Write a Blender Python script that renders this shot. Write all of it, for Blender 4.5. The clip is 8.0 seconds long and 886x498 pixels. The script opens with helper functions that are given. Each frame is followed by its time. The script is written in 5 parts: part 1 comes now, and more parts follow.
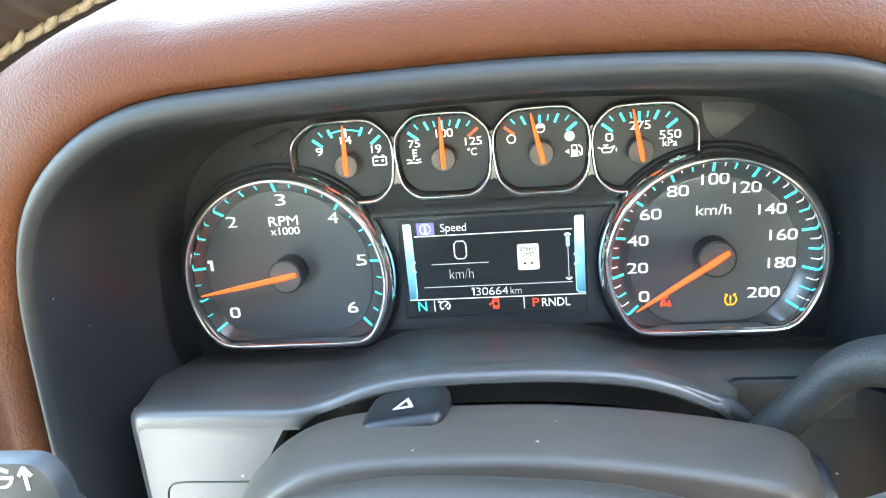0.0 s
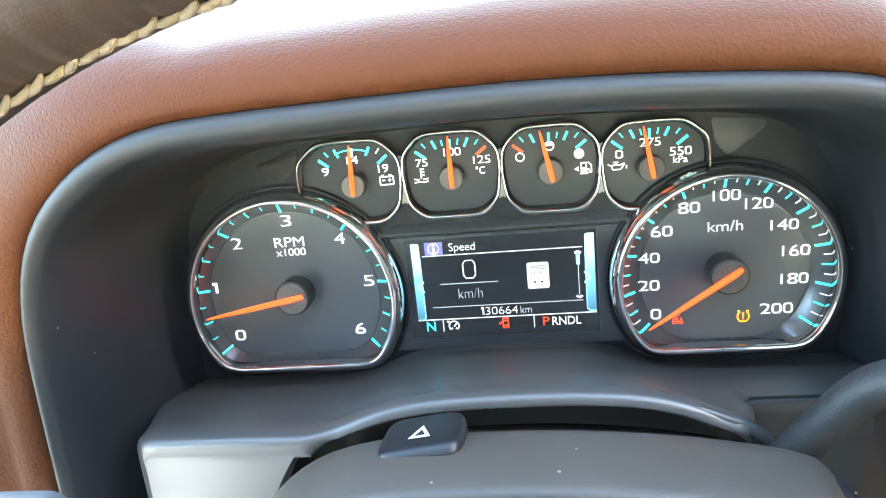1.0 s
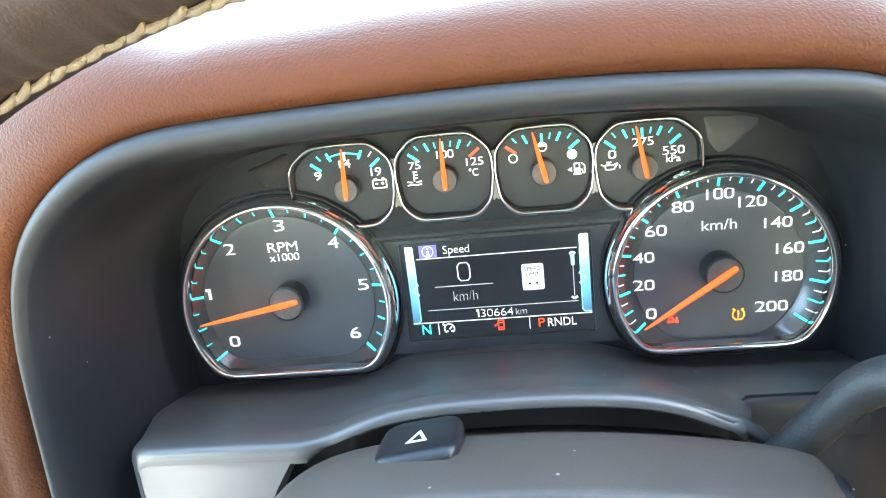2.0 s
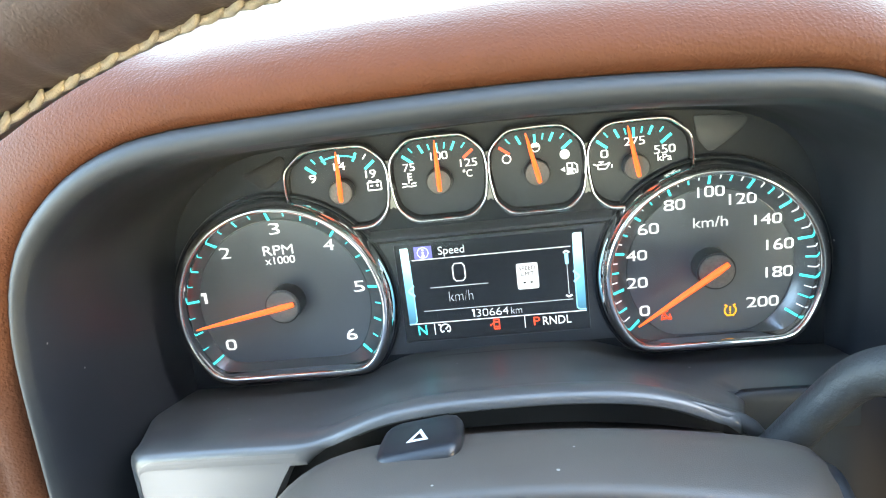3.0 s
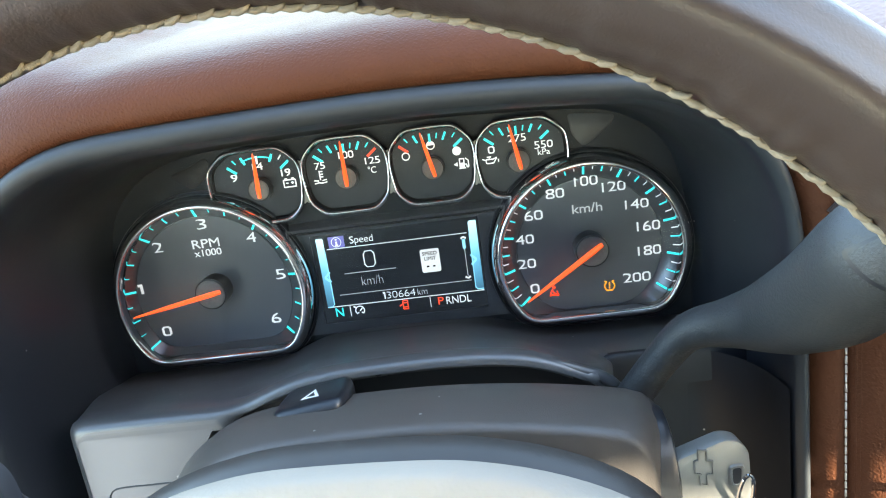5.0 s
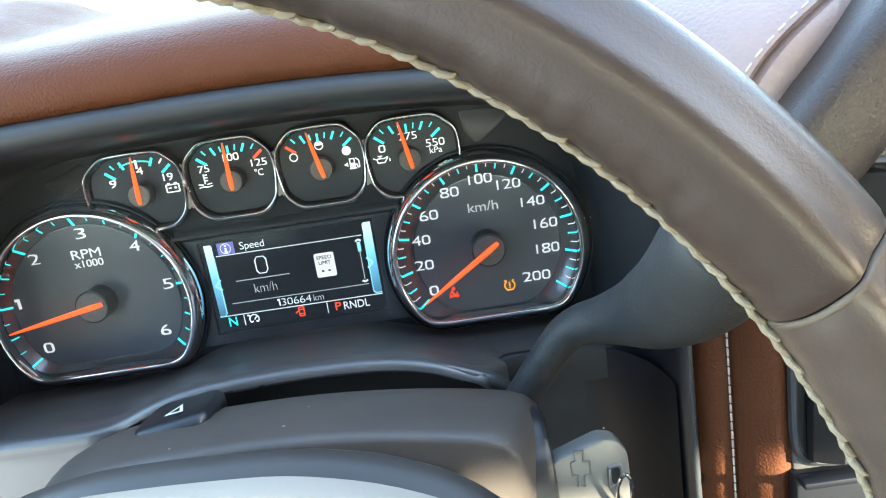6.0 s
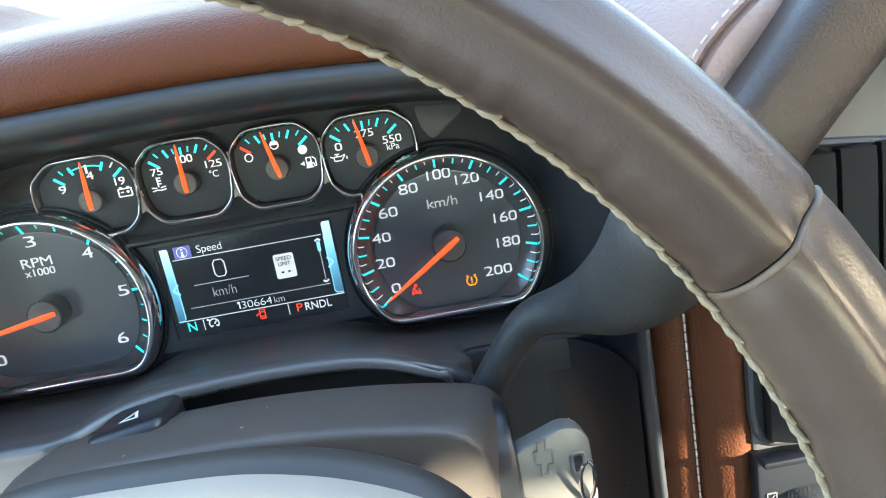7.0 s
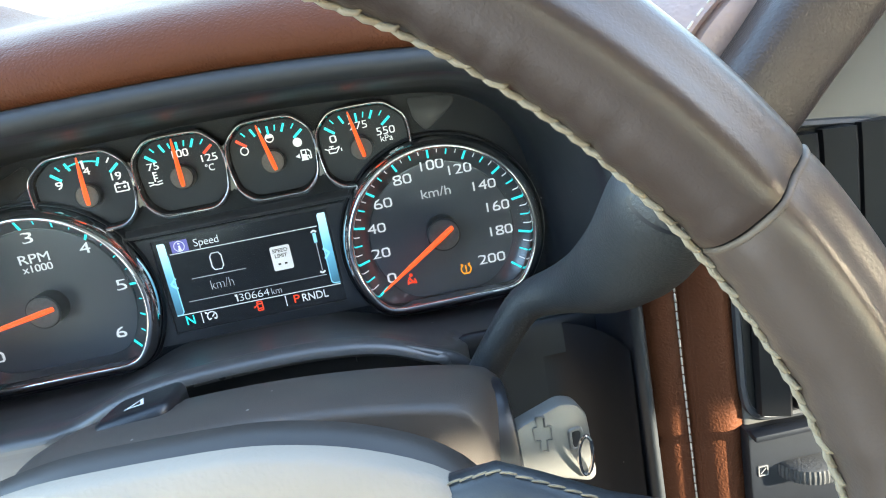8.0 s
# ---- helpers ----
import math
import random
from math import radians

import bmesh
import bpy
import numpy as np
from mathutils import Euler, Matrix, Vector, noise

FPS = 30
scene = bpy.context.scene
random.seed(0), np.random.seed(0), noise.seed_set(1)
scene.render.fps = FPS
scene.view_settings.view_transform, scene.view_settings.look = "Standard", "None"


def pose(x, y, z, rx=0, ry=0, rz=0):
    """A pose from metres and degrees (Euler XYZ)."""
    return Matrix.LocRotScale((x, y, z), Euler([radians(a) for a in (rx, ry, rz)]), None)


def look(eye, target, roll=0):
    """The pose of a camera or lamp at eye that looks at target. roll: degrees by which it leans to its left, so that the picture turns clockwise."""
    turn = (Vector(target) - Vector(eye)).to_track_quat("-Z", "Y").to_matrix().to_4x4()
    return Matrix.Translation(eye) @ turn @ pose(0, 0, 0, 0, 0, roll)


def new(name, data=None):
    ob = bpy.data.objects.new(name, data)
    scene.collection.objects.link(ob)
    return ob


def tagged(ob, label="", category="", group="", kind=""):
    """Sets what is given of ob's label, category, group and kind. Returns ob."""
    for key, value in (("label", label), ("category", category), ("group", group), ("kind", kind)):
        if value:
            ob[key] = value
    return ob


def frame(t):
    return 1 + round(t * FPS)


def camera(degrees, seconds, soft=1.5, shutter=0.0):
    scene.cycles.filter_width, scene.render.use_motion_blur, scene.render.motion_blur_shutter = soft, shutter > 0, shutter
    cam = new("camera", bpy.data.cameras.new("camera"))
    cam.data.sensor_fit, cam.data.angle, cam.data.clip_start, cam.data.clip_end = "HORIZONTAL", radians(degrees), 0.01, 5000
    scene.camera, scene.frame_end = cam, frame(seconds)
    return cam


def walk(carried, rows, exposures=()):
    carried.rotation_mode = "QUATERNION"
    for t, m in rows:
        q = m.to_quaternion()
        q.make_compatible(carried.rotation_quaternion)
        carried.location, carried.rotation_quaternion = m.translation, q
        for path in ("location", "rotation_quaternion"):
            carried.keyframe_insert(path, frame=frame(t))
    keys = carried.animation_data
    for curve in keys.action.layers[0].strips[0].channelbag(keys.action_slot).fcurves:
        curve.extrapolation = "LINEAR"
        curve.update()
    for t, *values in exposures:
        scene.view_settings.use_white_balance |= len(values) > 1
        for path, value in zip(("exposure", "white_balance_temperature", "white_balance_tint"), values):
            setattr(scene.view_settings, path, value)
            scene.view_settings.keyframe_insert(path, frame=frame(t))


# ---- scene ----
cam = camera(65.22, 8.0, 1.1)

# The dashboard is built in the frame of the instrument face: x right, y ahead, z up along the face.
# DASH leans that frame back and lifts it to its height over the ground.
DASH = pose(0, 0, 1.35, -15, 0, 0)

PATH = [
    (0, (0.02605, -0.34397, 0.10676), (-0.25864, 1.56177, -0.42904), -5.197),
    (0.5, (0.01920, -0.33947, 0.10978), (-0.25725, 1.56882, -0.42127), -5.509),
    (1, (0.01898, -0.33886, 0.11222), (-0.25053, 1.57437, -0.40440), -5.811),
    (1.5, (0.01948, -0.33688, 0.11201), (-0.24107, 1.57834, -0.40185), -6.159),
    (3, (0.01553, -0.34048, 0.11313), (-0.20235, 1.58011, -0.40054), -7.065),
    (3.5, (0.03222, -0.34734, 0.11317), (-0.16706, 1.57415, -0.40469), -7.249),
    (4, (0.05210, -0.38110, 0.12394), (-0.14939, 1.54223, -0.38616), -7.576),
    (4.2, (0.04982, -0.39175, 0.12727), (-0.14857, 1.53027, -0.38896), -7.768),
    (5.3, (0.07178, -0.37565, 0.10444), (-0.06206, 1.55339, -0.40633), -8.159),
    (5.5, (0.08915, -0.37338, 0.10253), (-0.02252, 1.55727, -0.40749), -8.211),
    (6, (0.09246, -0.36965, 0.10137), (0.05029, 1.56204, -0.41514), -8.835),
    (6.5, (0.09124, -0.37099, 0.10164), (0.10096, 1.56054, -0.41712), -9.376),
    (7, (0.09732, -0.36957, 0.09647), (0.13954, 1.56106, -0.42401), -10.012),
    (7.5, (0.10001, -0.38225, 0.09102), (0.16220, 1.54801, -0.42879), -10.500),
    (8, (0.09135, -0.37729, 0.09234), (0.17351, 1.55158, -0.42990), -10.736),
]
STOPS = 3.0
EXPOSURES = [(t, STOPS + 0.04 + s, k, m) for t, s, k, m in ((0, 1.91, 7350, 4.5), (3.5, 1.92, 7350, 4.5), (4.0, 1.60, 7350, 4.5), (4.2, 0.45, 7100, 4.5), (5.3, 1.20, 6950, 4.5), (6.5, 1.02, 6850, 4.5), (8, 0.94, 6750, 5))]
walk(cam, [(t, DASH @ look(eye, target, roll)) for t, eye, target, roll in PATH], EXPOSURES)

# ---- world and light ----
world = bpy.data.worlds.new("sky")
scene.world = world
world.use_nodes = True
wn = world.node_tree
sky = wn.nodes.new("ShaderNodeTexSky")
sky.sky_type = "NISHITA"
sky.sun_disc = False
SUN_TO = Vector((1.0, -0.60, 0.40)).normalized()
sky.sun_elevation = math.asin(SUN_TO.z)
sky.sun_rotation = math.atan2(SUN_TO.x, SUN_TO.y)
bg = wn.nodes["Background"]
bg.inputs["Strength"].default_value = 0.15
wn.links.new(sky.outputs["Color"], bg.inputs["Color"])

sun_data = bpy.data.lights.new("sun", "SUN")
sun_data.energy = 3.0
sun_data.angle = radians(0.6)
sun_data.color = (1.0, 0.92, 0.78)
sun = new("sun", sun_data)
sun.matrix_world = look(SUN_TO * 20, (0, 0, 0))


# ---- materials ----
def nodes_of(name, rough=0.5, metal=0.0):
    m = bpy.data.materials.new(name)
    m.use_nodes = True
    t = m.node_tree
    b = t.nodes["Principled BSDF"]
    b.inputs["Roughness"].default_value = rough
    b.inputs["Metallic"].default_value = metal
    return m, t, b


def add(t, kind, **values):
    n = t.nodes.new(kind)
    for k, v in values.items():
        n.inputs[k].default_value = v
    return n


def surface(name, colour, rough=0.5, metal=0.0, vary=0.12, grain=900.0, bump=0.15, cells=False, depth=0.0004, blot=18.0, spec=0.5, wear=0.12, coat=0.0, dust=0.0):
    """Colour with blotches at one scale and grain at another, relief, and uneven gloss."""
    m, t, b = nodes_of(name, rough, metal)
    co = add(t, "ShaderNodeTexCoord")
    big = add(t, "ShaderNodeTexNoise", Scale=blot, Detail=4.0, Roughness=0.6)
    t.links.new(co.outputs["Object"], big.inputs["Vector"])
    ramp = add(t, "ShaderNodeMapRange")
    ramp.inputs["To Min"].default_value = 1.0 - vary
    ramp.inputs["To Max"].default_value = 1.0 + vary
    t.links.new(big.outputs["Fac"], ramp.inputs["Value"])
    mul = add(t, "ShaderNodeVectorMath")
    mul.operation = "SCALE"
    mul.inputs[0].default_value = colour
    t.links.new(ramp.outputs["Result"], mul.inputs["Scale"])
    t.links.new(mul.outputs["Vector"], b.inputs["Base Color"])
    if dust:
        specks = add(t, "ShaderNodeTexVoronoi", Scale=150.0)
        t.links.new(co.outputs["Object"], specks.inputs["Vector"])
        parted = add(t, "ShaderNodeSeparateColor")
        t.links.new(specks.outputs["Color"], parted.inputs[0])
        size = add(t, "ShaderNodeMapRange")
        size.inputs["From Min"].default_value = 1.0 - dust
        size.inputs["To Max"].default_value = 0.11
        t.links.new(parted.outputs[0], size.inputs["Value"])
        inside = add(t, "ShaderNodeMath")
        inside.operation = "LESS_THAN"
        t.links.new(specks.outputs["Distance"], inside.inputs[0])
        t.links.new(size.outputs["Result"], inside.inputs[1])
        soiled = add(t, "ShaderNodeMix")
        soiled.data_type = "RGBA"
        for socket in soiled.inputs:
            if socket.name == "B" and socket.type == "RGBA":
                socket.default_value = (0.34, 0.32, 0.30, 1)
            if socket.name == "A" and socket.type == "RGBA":
                t.links.new(mul.outputs["Vector"], socket)
        t.links.new(inside.outputs[0], soiled.inputs["Factor"])
        for socket in soiled.outputs:
            if socket.type == "RGBA":
                t.links.new(socket, b.inputs["Base Color"])
    rr = add(t, "ShaderNodeMapRange")
    rr.inputs["To Min"].default_value = max(0.02, rough - wear)
    rr.inputs["To Max"].default_value = min(1.0, rough + wear)
    t.links.new(big.outputs["Fac"], rr.inputs["Value"])
    t.links.new(rr.outputs["Result"], b.inputs["Roughness"])
    b.inputs["Specular IOR Level"].default_value = spec
    b.inputs["Coat Weight"].default_value = coat
    if bump:
        if cells:
            warp = add(t, "ShaderNodeTexNoise", Scale=grain * 0.5, Detail=2.0)
            t.links.new(co.outputs["Object"], warp.inputs["Vector"])
            mix = add(t, "ShaderNodeVectorMath")
            mix.operation = "MULTIPLY_ADD"
            mix.inputs[1].default_value = (0.0016, 0.0016, 0.0016)
            t.links.new(warp.outputs["Color"], mix.inputs[0])
            t.links.new(co.outputs["Object"], mix.inputs[2])
            g = add(t, "ShaderNodeTexVoronoi", Scale=grain)
            g.feature = "SMOOTH_F1"
            t.links.new(mix.outputs["Vector"], g.inputs["Vector"])
            out = g.outputs["Distance"]
        else:
            g = add(t, "ShaderNodeTexNoise", Scale=grain, Detail=3.0, Roughness=0.6)
            t.links.new(co.outputs["Object"], g.inputs["Vector"])
            out = g.outputs["Fac"]
        bm_ = add(t, "ShaderNodeBump", Strength=bump, Distance=depth)
        bm_.invert = cells
        t.links.new(out, bm_.inputs["Height"])
        t.links.new(bm_.outputs["Normal"], b.inputs["Normal"])
    return m


GLOW = 0.5**STOPS


def glowing(name, colour, strength, rough=0.5):
    """A printed or lit sign of the display: paint that also gives off light."""
    m, t, b = nodes_of(name, rough)
    b.inputs["Base Color"].default_value = (*colour, 1)
    b.inputs["Emission Color"].default_value = (*colour, 1)
    b.inputs["Emission Strength"].default_value = strength * GLOW
    return m


SADDLE = surface("saddle_leather", (0.075, 0.0258, 0.0117), 0.53, vary=0.10, grain=900, bump=0.75, cells=True, depth=0.0004, blot=25, spec=0.13)
# Cocoa leather made paler: windscreen glare is put into this colour.
MAUVE_GLARE = surface("glared_leather", (0.275, 0.195, 0.172), 0.45, vary=0.10, grain=520, bump=0.7, cells=True, depth=0.0006, blot=30)
COCOA = surface("cocoa_leather", (0.040, 0.0290, 0.0250), 0.40, vary=0.12, grain=950, bump=0.5, cells=True, depth=0.0005, blot=30, spec=0.45)
RIM = surface("wheel_leather", (0.043, 0.0285, 0.0222), 0.34, vary=0.16, grain=1500, bump=0.14, cells=True, depth=0.0003, blot=42, wear=0.03, spec=0.5)
# Paler copy of the wheel leather, with sunlight put into its colour.
RIM_LOWER = surface("lower_wheel_leather", (0.066, 0.047, 0.037), 0.30, vary=0.14, grain=1500, bump=0.12, cells=True, depth=0.0003, blot=42, wear=0.05)
PLASTIC = surface("grained_plastic", (0.034, 0.037, 0.043), 0.40, vary=0.10, grain=2400, bump=0.35, depth=0.0002, blot=20, spec=0.5)
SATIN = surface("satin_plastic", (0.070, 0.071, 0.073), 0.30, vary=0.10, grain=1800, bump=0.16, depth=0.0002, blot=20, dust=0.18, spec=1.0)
# Darker copy of the pod plastic; the inner wall's shade is put into it.
FUNNEL = surface("funnel_plastic", (0.0155, 0.0175, 0.0225), 0.38, vary=0.10, grain=2600, bump=0.12, depth=0.0002, blot=20, dust=0.08, spec=0.55)
BLACK = surface("black_plastic", (0.014, 0.015, 0.018), 0.35, vary=0.1, grain=2600, bump=0.1, depth=0.0002)
PANEL = surface("panel_plastic", (0.0085, 0.0108, 0.0150), 0.45, vary=0.08, grain=3200, bump=0.12, depth=0.0001, dust=0.04, spec=0.18)
SHROUD = surface("column_plastic", (0.072, 0.0605, 0.0515), 0.44, vary=0.12, grain=1900, bump=0.42, depth=0.0002, blot=30, dust=0.16)
PAD = surface("airbag_vinyl", (0.315, 0.262, 0.205), 0.66, vary=0.08, grain=700, bump=0.25, cells=True, depth=0.0004)
# Greyed: haze reflected by the cover is put into this colour.
FACE = surface("dial_face", (0.094, 0.101, 0.113), 0.34, spec=0.3, vary=0.1, grain=3000, bump=0.03, depth=0.0001)
SMALL_FACE = surface("gauge_face", (0.015, 0.0185, 0.0255), 0.36, vary=0.1, grain=3000, bump=0.03, depth=0.0001, spec=0.22)
CONE = surface("dial_cone", (0.165, 0.175, 0.185), 0.22, metal=0.6, vary=0.08, grain=3000, bump=0.03, depth=0.0001)
GLOSS = surface("gloss_black", (0.012, 0.012, 0.013), 0.16, vary=0.1, grain=3000, bump=0.02, depth=0.0001)
# Black of the switch panel; on the pod parts it holds painted shade.
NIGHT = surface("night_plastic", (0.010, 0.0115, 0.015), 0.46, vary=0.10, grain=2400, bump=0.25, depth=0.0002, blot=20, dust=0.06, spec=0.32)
LIP_GREY = surface("lip_plastic", (0.027, 0.030, 0.033), 0.46, vary=0.10, grain=2000, bump=0.25, depth=0.0002, blot=20, spec=0.32)
HUB_DARK = surface("hub_plastic", (0.037, 0.030, 0.0245), 0.48, vary=0.10, grain=2400, bump=0.25, depth=0.0002, blot=30, dust=0.08)
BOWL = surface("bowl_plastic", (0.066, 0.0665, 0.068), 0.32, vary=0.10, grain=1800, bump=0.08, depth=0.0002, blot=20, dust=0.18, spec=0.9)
VENT = surface("vent_plastic", (0.008, 0.008, 0.009), 0.5, vary=0.1, grain=2600, bump=0.1, depth=0.0002, spec=0.25)
CHROME = surface("chrome", (0.70, 0.70, 0.71), 0.07, metal=1.0, vary=0.04, grain=300, bump=0.02, depth=0.0002, wear=0.03)
DARK_CHROME = surface("bright_chrome", (0.48, 0.48, 0.49), 0.08, metal=1.0, vary=0.06, grain=300, bump=0.02, depth=0.0002, wear=0.03)
SILVER = surface("silver_paint", (0.105, 0.105, 0.102), 0.40, metal=0.2, vary=0.05, grain=4000, bump=0.05, depth=0.0001)
KEYPLATE = surface("nickel_key", (0.21, 0.206, 0.192), 0.40, metal=0.45, vary=0.10, grain=900, bump=0.10, depth=0.0003)
HUBCAP = surface("needle_hub", (0.105, 0.105, 0.103), 0.55, vary=0.5, grain=2500, bump=0.5, depth=0.0002, blot=900)
THREAD = surface("tan_thread", (0.235, 0.190, 0.130), 0.75, vary=0.30, grain=2500, bump=0.5, depth=0.0004, blot=200)
PALE_THREAD = surface("pale_thread", (0.50, 0.44, 0.37), 0.75, vary=0.2, grain=2500, bump=0.4, depth=0.0003, blot=200)
CLOTH = surface("cabin_lining", (0.20, 0.188, 0.178), 0.9, vary=0.08, grain=500, bump=0.2)
HEADLINER = surface("headliner_cloth", (0.50, 0.50, 0.50), 0.95, vary=0.06, grain=700, bump=0.2)
CARPET = surface("floor_carpet", (0.035, 0.034, 0.033), 0.95, vary=0.2, grain=900, bump=0.4, blot=8)
ASPHALT = surface("pale_concrete", (0.42, 0.425, 0.432), 0.9, vary=0.25, grain=40, bump=0.3, depth=0.01, blot=0.7)
WHITE = glowing("lit_white", (0.76, 0.79, 0.82), 0.33)
CYAN = glowing("lit_cyan", (0.02, 0.62, 0.66), 0.75)
RED = glowing("lit_red", (0.85, 0.06, 0.02), 0.55)
ORANGE = glowing("needle_orange", (0.90, 0.085, 0.018), 0.85)
AMBER = glowing("lit_amber", (0.95, 0.33, 0.01), 0.7)
DIM = glowing("lit_dim", (0.48, 0.50, 0.53), 0.42)
BLUEBAR = glowing("screen_blue", (0.20, 0.52, 0.72), 0.75)
VIOLET = glowing("screen_violet", (0.10, 0.10, 0.34), 0.6)
SCREEN = glowing("screen_black", (0.007, 0.009, 0.012), 0.5, rough=0.22)


# ---- mesh helpers ----
def finish(bm, sharp=38):
    bmesh.ops.recalc_face_normals(bm, faces=bm.faces[:])
    for f in bm.faces:
        f.smooth = True
    for e in bm.edges:
        if len(e.link_faces) == 2 and e.calc_face_angle(0) > radians(sharp):
            e.smooth = False
    return bm


def thing(name, at, label, category, kind="", group=""):
    """An empty at the base of a thing, in the frame of the dashboard."""
    ob = new(name)
    ob.empty_display_size = 0.01
    ob.matrix_world = DASH @ Matrix.Translation(at)
    ob["base_x"], ob["base_y"], ob["base_z"] = at
    return tagged(ob, label, category, group, kind)


def root_of(ob):
    while ob.parent:
        ob = ob.parent
    return ob


def part(name, bm, material, parent, label="", sharp=38, recalc=True):
    """Links a bmesh, given in the dashboard's frame, as one mesh under a thing or a part."""
    r = root_of(parent)
    bm.transform(Matrix.Translation((-r["base_x"], -r["base_y"], -r["base_z"])))
    finish(bm, sharp)
    me = bpy.data.meshes.new(name)
    bm.to_mesh(me)
    bm.free()
    me.materials.append(material)
    ob = new(name, me)
    ob.parent = parent
    return tagged(ob, label)


def alone(name, bm, material, label, category, kind="", matrix=None):
    """A thing of one mesh; its place is the middle of the mesh's foot."""
    finish(bm)
    me = bpy.data.meshes.new(name)
    bm.to_mesh(me)
    bm.free()
    me.materials.append(material)
    ob = new(name, me)
    ob.matrix_world = DASH if matrix is None else matrix
    return tagged(ob, label, category, "", kind)


def loft(rings, closed=True, cap=False):
    """Skins rings of equally many points."""
    bm = bmesh.new()
    vs = [[bm.verts.new(p) for p in ring] for ring in rings]
    n = len(rings[0])
    for a, b in zip(vs, vs[1:]):
        for i in range(n if closed else n - 1):
            j = (i + 1) % n
            bm.faces.new((a[i], a[j], b[j], b[i]))
    if cap:
        for ring in (vs[0], vs[-1]):
            bm.faces.new(ring)
    return bm


def box(x0, x1, y0, y1, z0, z1, bevel=0.0, seg=2):
    bm = bmesh.new()
    bmesh.ops.create_cube(bm, size=1, matrix=Matrix.Translation(((x0 + x1) / 2, (y0 + y1) / 2, (z0 + z1) / 2)) @ Matrix.Diagonal((x1 - x0, y1 - y0, z1 - z0, 1)))
    if bevel:
        bmesh.ops.bevel(bm, geom=bm.edges[:], offset=bevel, segments=seg, profile=0.5, affect="EDGES")
    return bm


def join(*parts):
    out = bmesh.new()
    for b in parts:
        me = bpy.data.meshes.new("joined")
        b.to_mesh(me)
        b.free()
        out.from_mesh(me)
        bpy.data.meshes.remove(me)
    return out


def resample(pts, n, closed=True):
    p = np.array(pts, float)
    if closed:
        p = np.vstack([p, p[:1]])
    d = np.concatenate([[0], np.cumsum(np.linalg.norm(np.diff(p, axis=0), axis=1))])
    s = np.linspace(0, d[-1], n + 1)[:-1] if closed else np.linspace(0, d[-1], n)
    return np.stack([np.interp(s, d, p[:, k]) for k in range(p.shape[1])], 1)


def soften(p, times, closed=True):
    p = np.array(p, float)
    for _ in range(times):
        if closed:
            p = (np.roll(p, 1, 0) + 2 * p + np.roll(p, -1, 0)) / 4
        else:
            q = p.copy()
            q[1:-1] = (p[:-2] + 2 * p[1:-1] + p[2:]) / 4
            p = q
    return p


def curve(pts, n, times=0):
    """A smooth open line through points, as a Catmull-Rom curve."""
    p = [Vector(q) for q in pts]
    p = [2 * p[0] - p[1]] + p + [2 * p[-1] - p[-2]]
    out = []
    for i in range(1, len(p) - 2):
        for k in range(12):
            t = k / 12
            a, b, c, d = p[i - 1 : i + 3]
            out.append(0.5 * (2 * b + (c - a) * t + (2 * a - 5 * b + 4 * c - d) * t * t + (3 * b - a - 3 * c + d) * t**3))
    out.append(p[-2])
    return soften(resample(np.array(out), n, False), times, False)


def inset(loop, d):
    """A closed loop (x, z), counter-clockwise, moved inwards by d."""
    t = np.roll(loop, -1, 0) - np.roll(loop, 1, 0)
    t /= np.linalg.norm(t, axis=1)[:, None]
    return loop + d * np.stack([-t[:, 1], t[:, 0]], 1)


def at_y(loop, y):
    return [(q[0], y, q[1]) for q in loop]


def plate(loop, y):
    """A flat sheet that fills a loop and faces the driver."""
    bm = bmesh.new()
    bm.faces.new([bm.verts.new((q[0], y, q[1])) for q in loop])
    return bm


def slab(loop, y0, y1, round_by=0.0):
    """A solid plate between two depths; its front edge may be rounded."""
    rings = [at_y(loop, y1), at_y(loop, y0 + round_by)]
    if round_by:
        rings.append(at_y(inset(loop, round_by * 0.3), y0 + round_by * 0.3))
        rings.append(at_y(inset(loop, round_by), y0))
    else:
        rings.append(at_y(loop, y0))
    return loft(rings, cap=True)


def ngon(cx, cz, r, n=40):
    return np.array([(cx + r * math.cos(2 * math.pi * k / n), cz + r * math.sin(2 * math.pi * k / n)) for k in range(n)])


def bar(x0, z0, x1, z1, w0, w1, y0, y1):
    """A flat stroke from one point of the face to another."""
    d = Vector((x1 - x0, z1 - z0)).normalized()
    s = Vector((-d.y, d.x))
    a, b = Vector((x0, z0)), Vector((x1, z1))
    loop = [a + s * w0 / 2, a - s * w0 / 2, b - s * w1 / 2, b + s * w1 / 2]
    return slab(np.array([tuple(q) for q in loop]), y0, y1)


def strokes(lines, w, y0, y1):
    return join(*[bar(*l, w, w, y0, y1) for l in lines])


def circle_line(cx, cz, r, w, y, a0=0, a1=360, n=28):
    rings = []
    for k in range(n + 1):
        a = radians(a0 + (a1 - a0) * k / n)
        rings.append([(cx + q * math.cos(a), y, cz + q * math.sin(a)) for q in (r - w / 2, r + w / 2)])
    return loft(rings, closed=False)


